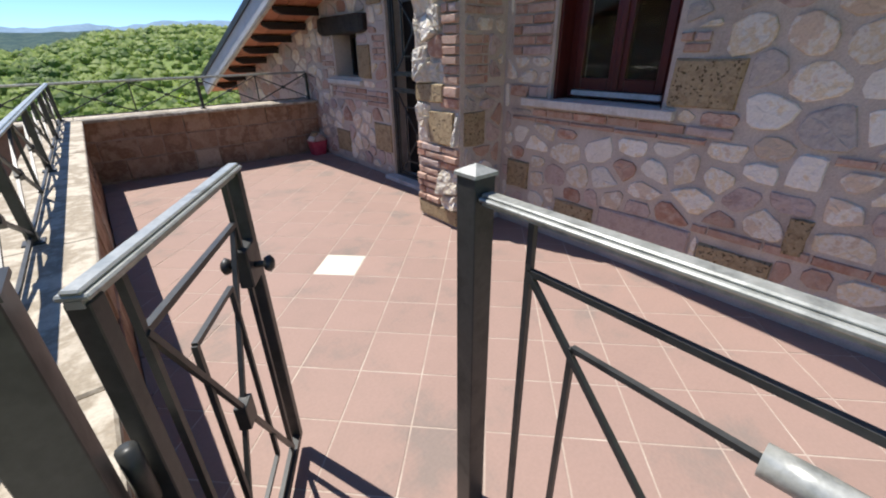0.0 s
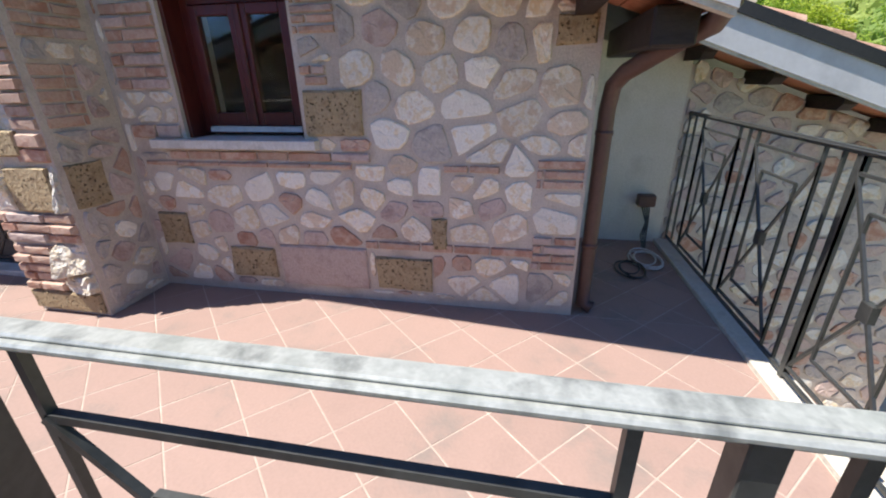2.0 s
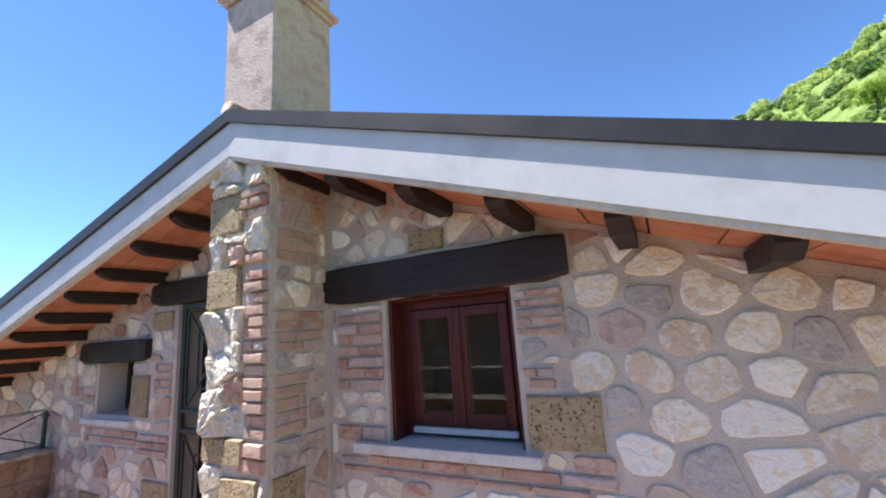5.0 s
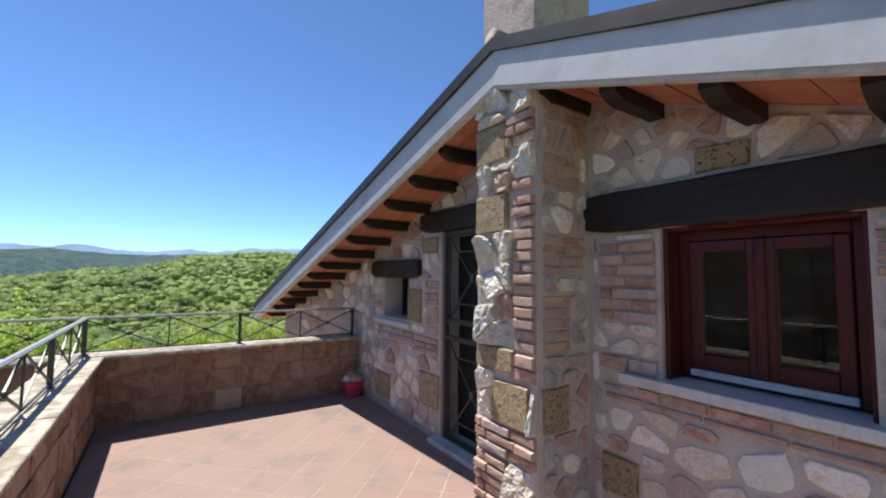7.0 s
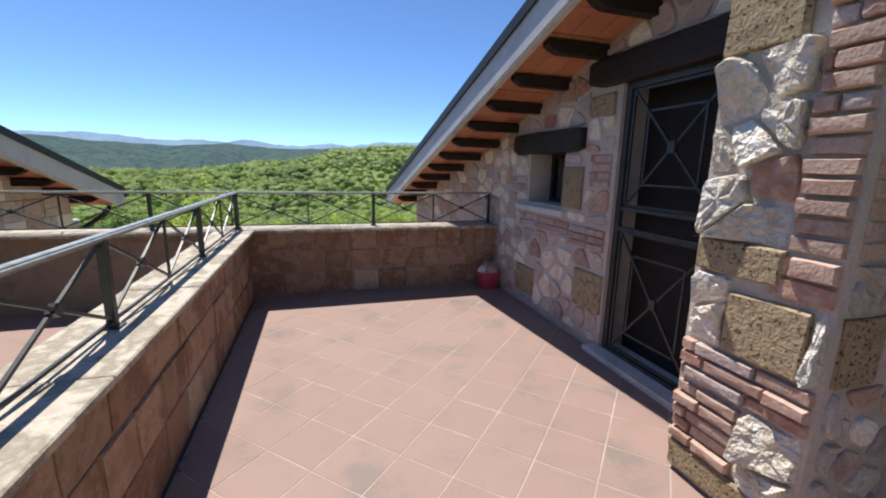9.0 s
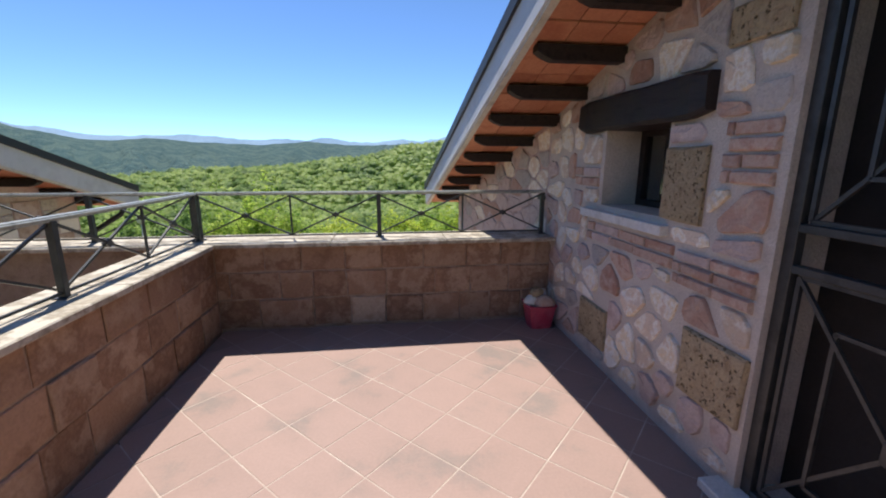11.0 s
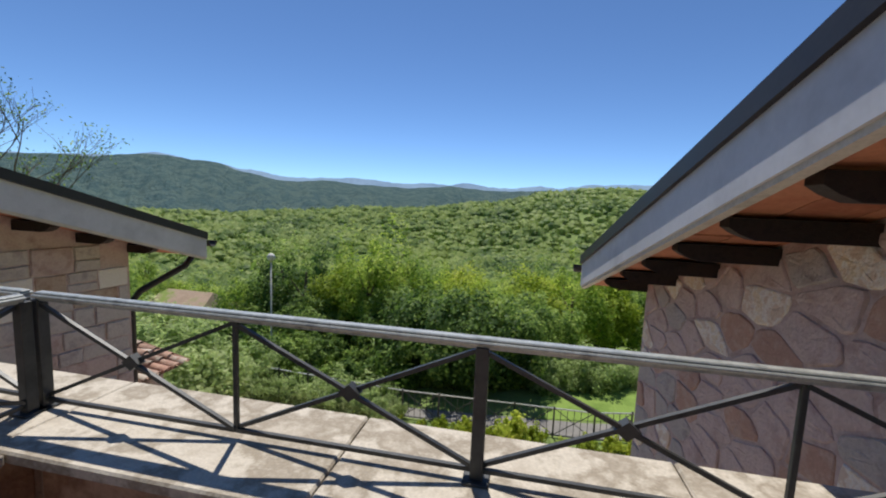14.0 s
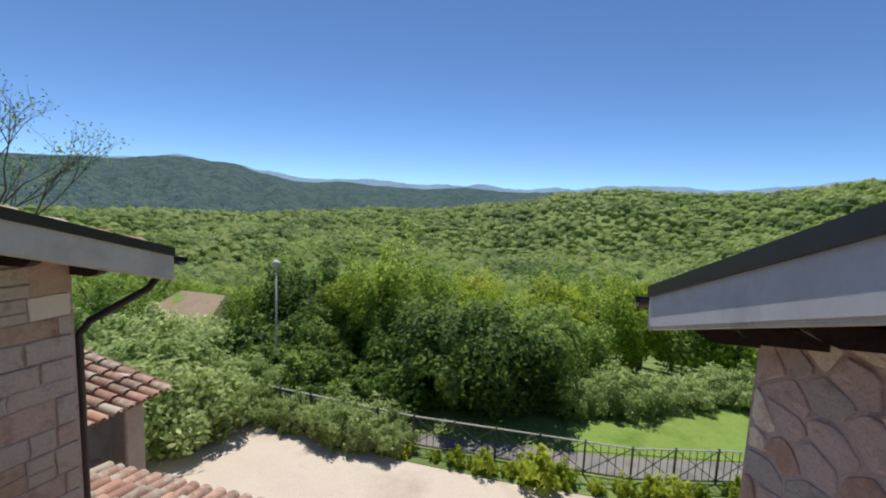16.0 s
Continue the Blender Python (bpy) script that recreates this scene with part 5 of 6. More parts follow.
# ---- land ----
# elevation of the skyline in degrees over bearing (0 straight ahead along the terrace, positive to the right)
NEAR_RIDGE = [(-180, 8), (-120, 3), (-80, 0.5), (-58, -2.5), (-40, -2.6), (-31, -2.2), (-22, -1.4), (-15, -1.3), (-5, -0.1), (4, 1.5), (10, 2.1), (18, 1.8), (25, 2.2), (34, 3.4), (60, 7), (90, 13), (108, 20), (118, 23), (135, 25), (180, 8)]
FAR_RIDGE = [(-180, 4), (-90, 3), (-58, 3.1), (-52, 3.5), (-46, 4.2), (-41, 3.9), (-37, 3.2), (-31, 2.6), (-27, 2.9), (-22, 2.6), (-17, 2.5), (-10, 2.8), (-3, 2.5), (5, 2.9), (12, 3.2), (20, 3.0), (34, 4), (90, 4), (180, 4)]
EYE0 = Vector((-1.7, 6.9, 1.55))


def table(rows, a):
    for (a0, v0), (a1, v1) in zip(rows, rows[1:]):
        if a0 <= a <= a1:
            f = (a - a0) / (a1 - a0)
            f = f * f * (3 - 2 * f)
            return v0 + (v1 - v0) * f
    return rows[-1][1]


def ridge_range(a):
    return 430 if a < 45 else max(150, 430 - (a - 45) * 5.5)


def ground_height(x, y):
    dx, dy = x - EYE0.x, y - EYE0.y
    r = math.hypot(dx, dy)
    a = math.degrees(math.atan2(dx, dy))
    up = 1 / (1 + math.exp(-(a - 65) / 8)) if a > 0 else 0.0
    if r < 11:
        return GROUND - 0.02
    drop = GROUND - 0.02 - 0.30 * max(0, min(r, 45) - 13.0) * (1 - up) - 0.14 * max(0, min(r, 170) - 45) * (1 - up)
    rr = ridge_range(a)
    crest = EYE0.z + rr * math.tan(math.radians(table(NEAR_RIDGE, a)))
    f = max(0.0, min(1.0, (r - (70 if up < 0.5 else 18)) / (rr - (70 if up < 0.5 else 18))))
    f = f * f * (3 - 2 * f)
    h = drop + (crest - drop) * f
    h += noise.noise((x * 0.016, y * 0.016, 3.1)) * 11 * min(1, max(0, r - 40) / 120) * (1 - 0.82 * f)
    if r > rr:
        h -= (r - rr) * 0.16
    return h


bm = bmesh.new()
rings, spokes = 76, 216
grid = []
for i in range(rings):
    r = 0.5 + 760 * (i / (rings - 1)) ** 2.6
    row = []
    for k in range(spokes):
        x, y = EYE0.x + r * math.sin(6.28319 * k / spokes), EYE0.y + r * math.cos(6.28319 * k / spokes)
        row.append(bm.verts.new((x, y, ground_height(x, y))))
    grid.append(row)
bm.faces.new(grid[0])
for u, v in zip(grid, grid[1:]):
    for k in range(spokes):
        bm.faces.new((u[k], v[k], v[(k + 1) % spokes], u[(k + 1) % spokes]))
bmesh.ops.recalc_face_normals(bm, faces=bm.faces)
thing("ground", bm, "ground", "grassy ground falling away to wooded hills", "ground", kind="structure", smooth=True)

# far mountains, a ring of layered slopes; aerial haze is painted into their colours
M["mountain"] = material("haze_tinted_wooded_mountain", (0.125, 0.195, 0.185), 1.0, tones=((0.165, 0.235, 0.205), (0.09, 0.155, 0.165), (0.145, 0.22, 0.195)), scale=0.02, grain=0.12, bump=1.0, depth=26, spec=0.0)
M["farmountain"] = material("haze_blue_far_mountain", (0.22, 0.32, 0.43), 1.0, tones=((0.24, 0.34, 0.44),), scale=0.004, grain=0.03, bump=0.3, depth=20, spec=0.0)


def mountain(name, r_foot, r_top, lift, wob, mat, z_foot, seed):
    bm = bmesh.new()
    n, m = 400, 14
    rows = []
    for j in range(m):
        f = j / (m - 1)
        row = []
        for k in range(n):
            a = -70 + 130 * k / (n - 1)
            crest = table(FAR_RIDGE, a) + lift * max(0.0, min(1.0, (a + 42) / 8)) + wob * noise.fractal((a * 0.16, seed, 0.0), 0.8, 2.0, 4)
            r = r_foot + (r_top - r_foot) * f
            r *= 1 + 0.05 * noise.noise((a * 0.12, f * 3.0, seed))
            z = z_foot + (EYE0.z + r_top * math.tan(math.radians(crest)) - z_foot) * (f ** 1.25)
            z += (1 - abs(2 * f - 1)) * r_top * 0.022 * noise.fractal((a * 0.25, f * 4, seed + 5), 0.9, 2.0, 4)
            row.append(bm.verts.new((EYE0.x + r * math.sin(math.radians(a)), EYE0.y + r * math.cos(math.radians(a)), z)))
        rows.append(row)
    for u, v in zip(rows, rows[1:]):
        for k in range(n - 1):
            bm.faces.new((u[k], u[k + 1], v[k + 1], v[k]))
    return thing(name, bm, mat, "wooded mountains across the valley, haze painted into their blue-green colour", "mountain", kind="structure", smooth=True)


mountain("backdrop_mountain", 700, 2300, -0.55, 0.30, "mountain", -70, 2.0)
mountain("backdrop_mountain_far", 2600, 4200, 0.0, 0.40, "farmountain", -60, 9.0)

# ---- foliage ----


def foliage(name, dark, mid, light, patches=0.4, translucent=0.35, tuft=0.55):
    m = bpy.data.materials.new(name)
    m.use_nodes = True
    n, l = m.node_tree.nodes, m.node_tree.links
    b = n["Principled BSDF"]
    geo = n.new("ShaderNodeNewGeometry")
    oi = n.new("ShaderNodeObjectInfo")
    no = n.new("ShaderNodeTexNoise")
    no.inputs["Scale"].default_value, no.inputs["Detail"].default_value = tuft, 4
    l.new(geo.outputs["Position"], no.inputs["Vector"])
    patch = n.new("ShaderNodeTexNoise")
    patch.inputs["Scale"].default_value, patch.inputs["Detail"].default_value = 0.035, 3
    l.new(geo.outputs["Position"], patch.inputs["Vector"])
    both = n.new("ShaderNodeMath")
    both.operation = 'MULTIPLY_ADD'
    both.inputs[1].default_value, both.inputs[2].default_value = patches, -patches / 2
    l.new(patch.outputs["Fac"], both.inputs[0])
    sum2 = n.new("ShaderNodeMath")
    l.new(no.outputs["Fac"], sum2.inputs[0])
    l.new(both.outputs[0], sum2.inputs[1])
    a1 = n.new("ShaderNodeMath")
    a1.operation = 'MULTIPLY_ADD'
    a1.inputs[1].default_value, a1.inputs[2].default_value = 0.5, -0.25
    l.new(geo.outputs["Random Per Island"], a1.inputs[0])
    a2 = n.new("ShaderNodeMath")
    l.new(a1.outputs[0], a2.inputs[0])
    l.new(sum2.outputs[0], a2.inputs[1])
    a3 = n.new("ShaderNodeMath")
    a3.operation = 'MULTIPLY_ADD'
    a3.inputs[1].default_value = 0.36
    l.new(oi.outputs["Random"], a3.inputs[0])
    l.new(a2.outputs[0], a3.inputs[2])
    a4 = n.new("ShaderNodeMath")
    a4.operation = 'SUBTRACT'
    a4.inputs[1].default_value = 0.18
    l.new(a3.outputs[0], a4.inputs[0])
    ramp = n.new("ShaderNodeValToRGB")
    ramp.color_ramp.elements.new(0.5)
    for k, (p, c) in enumerate(((0.25, dark), (0.5, mid), (0.78, light))):
        ramp.color_ramp.elements[k].position = p
        ramp.color_ramp.elements[k].color = (*c, 1)
    l.new(a4.outputs[0], ramp.inputs[0])
    l.new(ramp.outputs[0], b.inputs["Base Color"])
    b.inputs["Roughness"].default_value = 0.6
    b.inputs["Specular IOR Level"].default_value = 0.25
    tr = n.new("ShaderNodeBsdfTranslucent")
    mx = n.new("ShaderNodeMixShader")
    mx.inputs[0].default_value = translucent
    l.new(ramp.outputs[0], tr.inputs["Color"])
    l.new(b.outputs[0], mx.inputs[1])
    l.new(tr.outputs[0], mx.inputs[2])
    l.new(mx.outputs[0], n["Material Output"].inputs["Surface"])
    return m


M["leaf"] = foliage("green_leaves", (0.10, 0.20, 0.03), (0.32, 0.46, 0.06), (0.62, 0.70, 0.15), translucent=0.6, tuft=0.9)
M["leafdark"] = foliage("dark_green_leaves", (0.07, 0.14, 0.03), (0.21, 0.33, 0.06), (0.46, 0.58, 0.15), translucent=0.5, tuft=0.9)
M["oleander"] = foliage("grey_green_leaves", (0.28, 0.38, 0.13), (0.43, 0.54, 0.20), (0.62, 0.70, 0.34), translucent=0.6)
M["yellowleaf"] = foliage("yellow_green_leaves", (0.25, 0.33, 0.03), (0.40, 0.50, 0.05), (0.62, 0.66, 0.11), translucent=0.55)
M["canopy"] = foliage("woodland_canopy", (0.11, 0.19, 0.06), (0.23, 0.34, 0.09), (0.41, 0.50, 0.15), 1.5, 0.5, 0.16)
M["bark"] = material("grey_brown_bark", (0.12, 0.095, 0.07), 0.9, tones=((0.17, 0.14, 0.11),), scale=6, grain=30, bump=0.8, depth=0.01)


def leaf_mesh(name, mat, radius, height, clumps, per, leaf, seed, z0=0.25, spread=0.15):
    """A crown of many single leaves gathered in lobes, with gaps and an uneven outline. Unit: metres."""
    rng = np.random.RandomState(seed)
    d = rng.normal(size=(clumps, 3))
    d[:, 2] = np.abs(d[:, 2]) * 0.9 - 0.35
    d /= np.linalg.norm(d, axis=1)[:, None]
    lump = 0.80 + 0.26 * np.sin(d[:, 0] * 4 + seed) * np.cos(d[:, 1] * 5 + seed * 2) + 0.13 * rng.normal(size=clumps)
    c = d * lump[:, None] * np.array([radius, radius, height * 0.62])
    c[:, 2] += height * (0.36 + z0)
    c[:, 2] = np.maximum(c[:, 2], 0.06)
    size = radius * spread * rng.uniform(0.55, 1.4, clumps)
    e = rng.normal(size=(clumps * per, 3))
    e /= np.linalg.norm(e, axis=1)[:, None]
    e *= (rng.uniform(0.25, 1.0, clumps * per) ** 0.5)[:, None]
    p = np.repeat(c, per, axis=0) + e * np.repeat(size, per)[:, None] * np.array([1.15, 1.15, 1.45])
    p[:, 2] = np.maximum(p[:, 2], 0.02)
    n = len(p)
    out = p - np.array([0, 0, height * 0.35])
    nrm = 0.6 * out / np.linalg.norm(out, axis=1)[:, None] + 0.8 * e + rng.normal(size=(n, 3)) * 0.45 + np.array([0, 0, 0.3])
    nrm /= np.linalg.norm(nrm, axis=1)[:, None]
    t = np.cross(nrm, rng.normal(size=(n, 3)))
    t /= np.linalg.norm(t, axis=1)[:, None]
    b = np.cross(nrm, t)
    s = leaf * rng.uniform(0.6, 1.35, n)[:, None]
    # large leaves deep inside close the crown against the light
    k = n // 40
    deep = rng.randint(0, n, k)
    p[deep] = (p[deep] - np.array([0, 0, height * 0.35])) * rng.uniform(0.35, 0.8, (k, 1)) + np.array([0, 0, height * 0.35])
    p[deep, 2] = np.maximum(p[deep, 2], 0.05)
    s[deep] *= 3.2
    v = np.stack([p - t * s, p + b * s * 0.5 - t * s * 0.05, p + t * s, p - b * s * 0.5 - t * s * 0.05], axis=1).reshape(-1, 3)
    me = bpy.data.meshes.new(name)
    me.from_pydata(v.tolist(), [], [(4 * k, 4 * k + 1, 4 * k + 2, 4 * k + 3) for k in range(n)])
    me.materials.append(M[mat])
    return me


def trunk_mesh(height, r, limbs, seed, reach):
    rng = random.Random(seed)
    bm = bmesh.new()
    add_tube(bm, [(0, 0, -0.3), (0.02, 0, height * 0.25), (0.05 * rng.uniform(-1, 1), 0.05, height * 0.5), (0.1 * rng.uniform(-1, 1), 0.1 * rng.uniform(-1, 1), height * 0.8)], [r * 1.25, r, r * 0.8, r * 0.35], 8)
    for k in range(limbs):
        a = 6.28319 * k / limbs + rng.random()
        z = height * rng.uniform(0.25, 0.6)
        q = rng.uniform(0.5, 0.9) * reach
        add_tube(bm, [(0, 0, z), (q * 0.45 * math.cos(a), q * 0.45 * math.sin(a), z + height * 0.13), (q * math.cos(a), q * math.sin(a), z + height * rng.uniform(0.2, 0.38))], [r * 0.5, r * 0.32, r * 0.1], 5)
    return mesh_of("trunk", bm, "bark")


KINDS = {}


def tree_kind(key, mat, radius, height, clumps, per, leaf, seed, z0=0.2, spread=0.17):
    KINDS[key] = (leaf_mesh("crown", mat, radius, height, clumps, per, leaf, seed, z0, spread), trunk_mesh(height * (1 + z0) * 0.9, 0.04 * height ** 0.8, 6, seed, radius * 0.8))


tree_kind("round", "leaf", 1.9, 4.2, 74, 105, 0.078, 3, spread=0.23)
tree_kind("tall", "leaf", 1.5, 5.4, 74, 105, 0.078, 4, spread=0.23)
tree_kind("dark", "leafdark", 1.8, 4.4, 74, 105, 0.078, 6, spread=0.23)
tree_kind("pale", "yellowleaf", 1.4, 3.6, 60, 95, 0.085, 8, spread=0.24)
tree_kind("low", "leafdark", 1.9, 3.0, 80, 130, 0.085, 9, 0.05, spread=0.21)
KINDS["bush"] = (leaf_mesh("crown", "oleander", 0.95, 1.5, 90, 75, 0.06, 12, -0.1, 0.2), None)
KINDS["shrub"] = (leaf_mesh("crown", "yellowleaf", 0.38, 0.75, 34, 34, 0.045, 14, -0.1, 0.22), None)
KINDS["darkbush"] = (leaf_mesh("crown", "leafdark", 1.0, 1.5, 80, 50, 0.08, 18, -0.1, 0.2), None)
KINDS["greenbush"] = (leaf_mesh("crown", "oleander", 1.0, 1.4, 120, 90, 0.05, 16, -0.1, 0.2), None)


def plant(key, x, y, s, label, group, name="tree", turn=None, z=None, cat="tree"):
    crown, trunk = KINDS[key]
    ob = empty(name, label, cat, group, at=(x, y, ground_height(x, y) if z is None else z))
    ob.rotation_euler = (0, 0, random.uniform(0, 6.28) if turn is None else turn)
    ob.scale = (s * random.uniform(0.9, 1.1), s * random.uniform(0.9, 1.1), s)
    c = new("crown", crown)
    c.parent = ob
    if trunk:
        t = new("trunk", trunk)
        t.parent = ob
    return ob


random.seed(42)
ROUND_LABEL = {"round": "broad-leaved green tree with a dense rounded crown", "tall": "tall slender green tree behind the fence", "dark": "dark green broad-leaved tree in the hollow", "pale": "light yellow-green young tree", "low": "low spreading silvery green tree behind the fence"}
# trees beyond the yard fence: bearing, range, kind, size
# the low tree at -28.5 is added to fill dark shade with foliage
for a, r, key, s in ((-20, 15.3, "round", 0.98), (-30.5, 17.0, "dark", 0.86), (-33.5, 18.5, "dark", 0.95), (-25.5, 15.0, "pale", 0.78), (-21.5, 13.6, "tall", 0.58), (-24, 19, "tall", 0.72), (-28.5, 20.5, "pale", 0.85),
                     (-28.5, 14.5, "low", 0.62), (-16.5, 12.4, "low", 0.74), (-11.4, 11.0, "low", 0.80), (-6.0, 10.9, "low", 0.84), (-1.2, 11.3, "low", 0.78), (3.2, 13.2, "low", 0.72), (-13.5, 14.6, "dark", 0.58), (-7.5, 15.2, "pale", 0.72), (-2, 15.8, "round", 0.66), (3.5, 16.2, "pale", 0.86), (8.5, 17.2, "round", 0.78), (13, 18.5, "pale", 1.0), (7, 21, "tall", 0.8),
                     (14, 22, "round", 0.95), (19, 20, "dark", 0.85), (-38, 18.5, "round", 0.72), (-15, 19.5, "round", 0.85), (24, 20, "round", 1.0), (-52, 18, "greenbush", 1.9), (-47, 16.5, "greenbush", 1.7), (-43, 19.5, "greenbush", 1.25)):
    x, y = EYE0.x + r * math.sin(math.radians(a)), EYE0.y + r * math.cos(math.radians(a))
    plant(key, x, y, s, ROUND_LABEL.get(key, "spreading green bush below the wall"), "trees beyond the fence")
# added dark bushes: their leaves stand in for deep shade on the ground
for k in range(22):
    a = -31 + k * 1.5
    r = random.uniform(10.3, 11.0)
    x, y = EYE0.x + r * math.sin(math.radians(a)), EYE0.y + r * math.cos(math.radians(a))
    plant("darkbush", x, y, random.uniform(0.35, 0.6), "dark green undergrowth added to fill the shade under the trees", "undergrowth behind the fence", "bush", cat="bush")
for k in range(14):
    a, r = -37.5 + k * 0.8, 11.9 + 1.4 * ((k * 3) % 5) / 5
    x, y = EYE0.x + r * math.sin(math.radians(a)), EYE0.y + r * math.cos(math.radians(a))
    plant("darkbush", x, y, random.uniform(0.45, 0.7), "dark green undergrowth added to fill the shade under the trees", "undergrowth behind the fence", "bush", cat="bush")
for k in range(12):
    a, r = -38 + k * 1.0, 15.0 + 2.2 * ((k * 5) % 7) / 7
    x, y = EYE0.x + r * math.sin(math.radians(a)), EYE0.y + r * math.cos(math.radians(a))
    plant("darkbush", x, y, random.uniform(1.0, 1.5), "dark green thicket added for the shade in the hollow behind the lamp", "thicket in the hollow", "bush", cat="bush")
for k in range(150):
    a = random.uniform(-60, 44)
    r = 24 + 75 * random.random() ** 1.3
    x, y = EYE0.x + r * math.sin(math.radians(a)), EYE0.y + r * math.cos(math.radians(a))
    key = random.choice(("round", "round", "dark", "tall", "pale"))
    if -50 < a < -35 and r < 42:
        continue
    plant(key, x, y, random.uniform(0.65, 1.05) * (1 + r / 180), ROUND_LABEL[key], "trees on the slope")
for k in range(70):
    a = random.uniform(92, 140)
    r = 20 + 60 * random.random()
    x, y = EYE0.x + r * math.sin(math.radians(a)), EYE0.y + r * math.cos(math.radians(a))
    key = random.choice(("round", "round", "pale", "tall"))
    plant(key, x, y, random.uniform(0.9, 1.3), ROUND_LABEL[key], "trees on the hillside")

# woodland on the hills: many lumpy crowns, joined
def woodland(name, label, count, bearings, ranges, size, seed, per=64):
    rng = np.random.RandomState(seed)
    bm = bmesh.new()
    bmesh.ops.create_icosphere(bm, subdivisions=1, radius=1.0)
    base = np.array([v.co[:] for v in bm.verts])
    tri = np.array([[v.index for v in f.verts] for f in bm.faces])
    bm.free()
    tri = tri[[k for k in range(len(tri)) if base[tri[k]][:, 2].min() > -0.6]]
    centres, radii = [], []
    for k in range(count):
        a = rng.uniform(*bearings)
        r = ranges[0] * (ranges[1] / ranges[0]) ** (rng.rand() ** 0.75)
        r = min(r, ridge_range(a) * rng.uniform(0.97, 1.03)) if r > ridge_range(a) else r
        x, y = EYE0.x + r * math.sin(math.radians(a)), EYE0.y + r * math.cos(math.radians(a))
        s = size * (0.65 + 0.65 * rng.rand() ** 1.5) * (0.75 + r / 430)
        centres.append((x, y, ground_height(x, y) + s * 0.3))
        radii.append(s)
    c, s = np.array(centres), np.array(radii)
    tall = rng.uniform(0.6, 1.0, count)
    # inner masses
    core = base[None] * (s * 0.82)[:, None, None] * rng.uniform(0.8, 1.15, (count, len(base), 1)) + c[:, None, :]
    verts = [core.reshape(-1, 3)]
    faces = (tri[None] + (np.arange(count) * len(base))[:, None, None]).reshape(-1, 3).tolist()
    # leaf sprays over them
    d = rng.normal(size=(count, per, 3))
    d[:, :, 2] = np.abs(d[:, :, 2]) * 1.1 - 0.3
    d /= np.linalg.norm(d, axis=2)[:, :, None]
    lobes = 0.86 + 0.22 * np.sin(d[:, :, 0] * 5 + np.arange(count)[:, None]) * np.cos(d[:, :, 1] * 5 + 2 * np.arange(count)[:, None])
    p = c[:, None, :] + d * (lobes * s[:, None] * rng.uniform(0.85, 1.1, (count, per)))[:, :, None] * np.stack([np.ones(count), np.ones(count), tall], axis=1)[:, None, :]
    p, d2 = p.reshape(-1, 3), d.reshape(-1, 3)
    n = len(p)
    nrm = 0.7 * d2 + rng.normal(size=(n, 3)) * 0.45 + np.array([0, 0, 0.9])
    nrm /= np.linalg.norm(nrm, axis=1)[:, None]
    u = np.cross(nrm, rng.normal(size=(n, 3)))
    u /= np.linalg.norm(u, axis=1)[:, None]
    w = np.cross(nrm, u)
    z = (np.repeat(s, per) * rng.uniform(0.09, 0.18, n))[:, None]
    verts.append(np.stack([p - u * z, p + w * z * 0.6, p + u * z, p - w * z * 0.6], axis=1).reshape(-1, 3))
    n0 = count * len(base)
    faces += [(n0 + 4 * k, n0 + 4 * k + 1, n0 + 4 * k + 2, n0 + 4 * k + 3) for k in range(n)]
    me = bpy.data.meshes.new(name)
    me.from_pydata(np.concatenate(verts).tolist(), [], faces)
    me.materials.append(M["canopy"])
    return tagged(new(name, me), label, "woodland", kind="stuff")


woodland("woodland", "dense green broad-leaved woodland covering the hills", 14500, (-64, 46), (46, 440), 2.45, 3, 50)
woodland("hillside_wood", "bright green woodland on the steep hillside behind the houses", 1500, (88, 145), (30, 190), 1.7, 4)

# ---- yard ----
GROW = 1.154


def yd(x, y):
    """Widens the yard's plan about the terrace's far edge."""
    return (EYE0.x + GROW * (x - EYE0.x), EYE0.y + GROW * (y - EYE0.y))


def ydp(points):
    return [yd(*p) for p in points]


YARD_EDGE = [(3.5, 15.2), (0.5, 14.5), (-1.9, 14.38), (-4.2, 14.43), (-6.1, 14.64), (-7.9, 14.9)]
thing("yard", prism([(-13.0, 7.0), (7.2, 7.0), (7.2, 16.3)] + YARD_EDGE + [(-13.0, 13.6)], GROUND - 0.2, GROUND, "z"), "yard", "pale gravel yard below the terrace", "yard", kind="structure")
HEDGE = [(-7.45, 15.0, 0.46), (-7.0, 14.95, 0.50), (-6.55, 14.95, 0.42), (-6.05, 14.9, 0.56), (-5.6, 14.88, 0.66), (-5.15, 14.86, 0.62), (-4.75, 14.82, 0.58), (-4.4, 14.8, 0.46), (-8.2, 15.0, 0.62), (-8.9, 14.6, 0.95), (-8.7, 15.5, 0.9), (-9.7, 14.9, 1.05)]
for x, y, size in HEDGE:
    plant("bush", x, y, size, "grey-green oleander bush at the yard's edge", "bushes along the yard", "bush", z=GROUND, cat="bush")
for x, y in ((-8.6, 12.6), (-9.4, 12.2), (-9.0, 13.0), (-10.2, 12.9), (-9.8, 12.0), (-8.2, 12.9), (-10.6, 12.2)):
    plant("greenbush", *yd(x, y), random.uniform(1.25, 1.6), "large leafy green bush beside the shed", "bushes beside the shed", "bush", z=GROUND, cat="bush")
for k in range(13):
    x = -4.0 + k * 0.52
    y = 14.62 if x < 0 else 14.62 + 0.24 * x
    plant("shrub", x + random.uniform(-0.1, 0.1), y + random.uniform(-0.08, 0.1), random.uniform(0.35, 0.72), "small yellow-green shrub in the border", "border shrubs", "shrub", z=GROUND, cat="shrub")
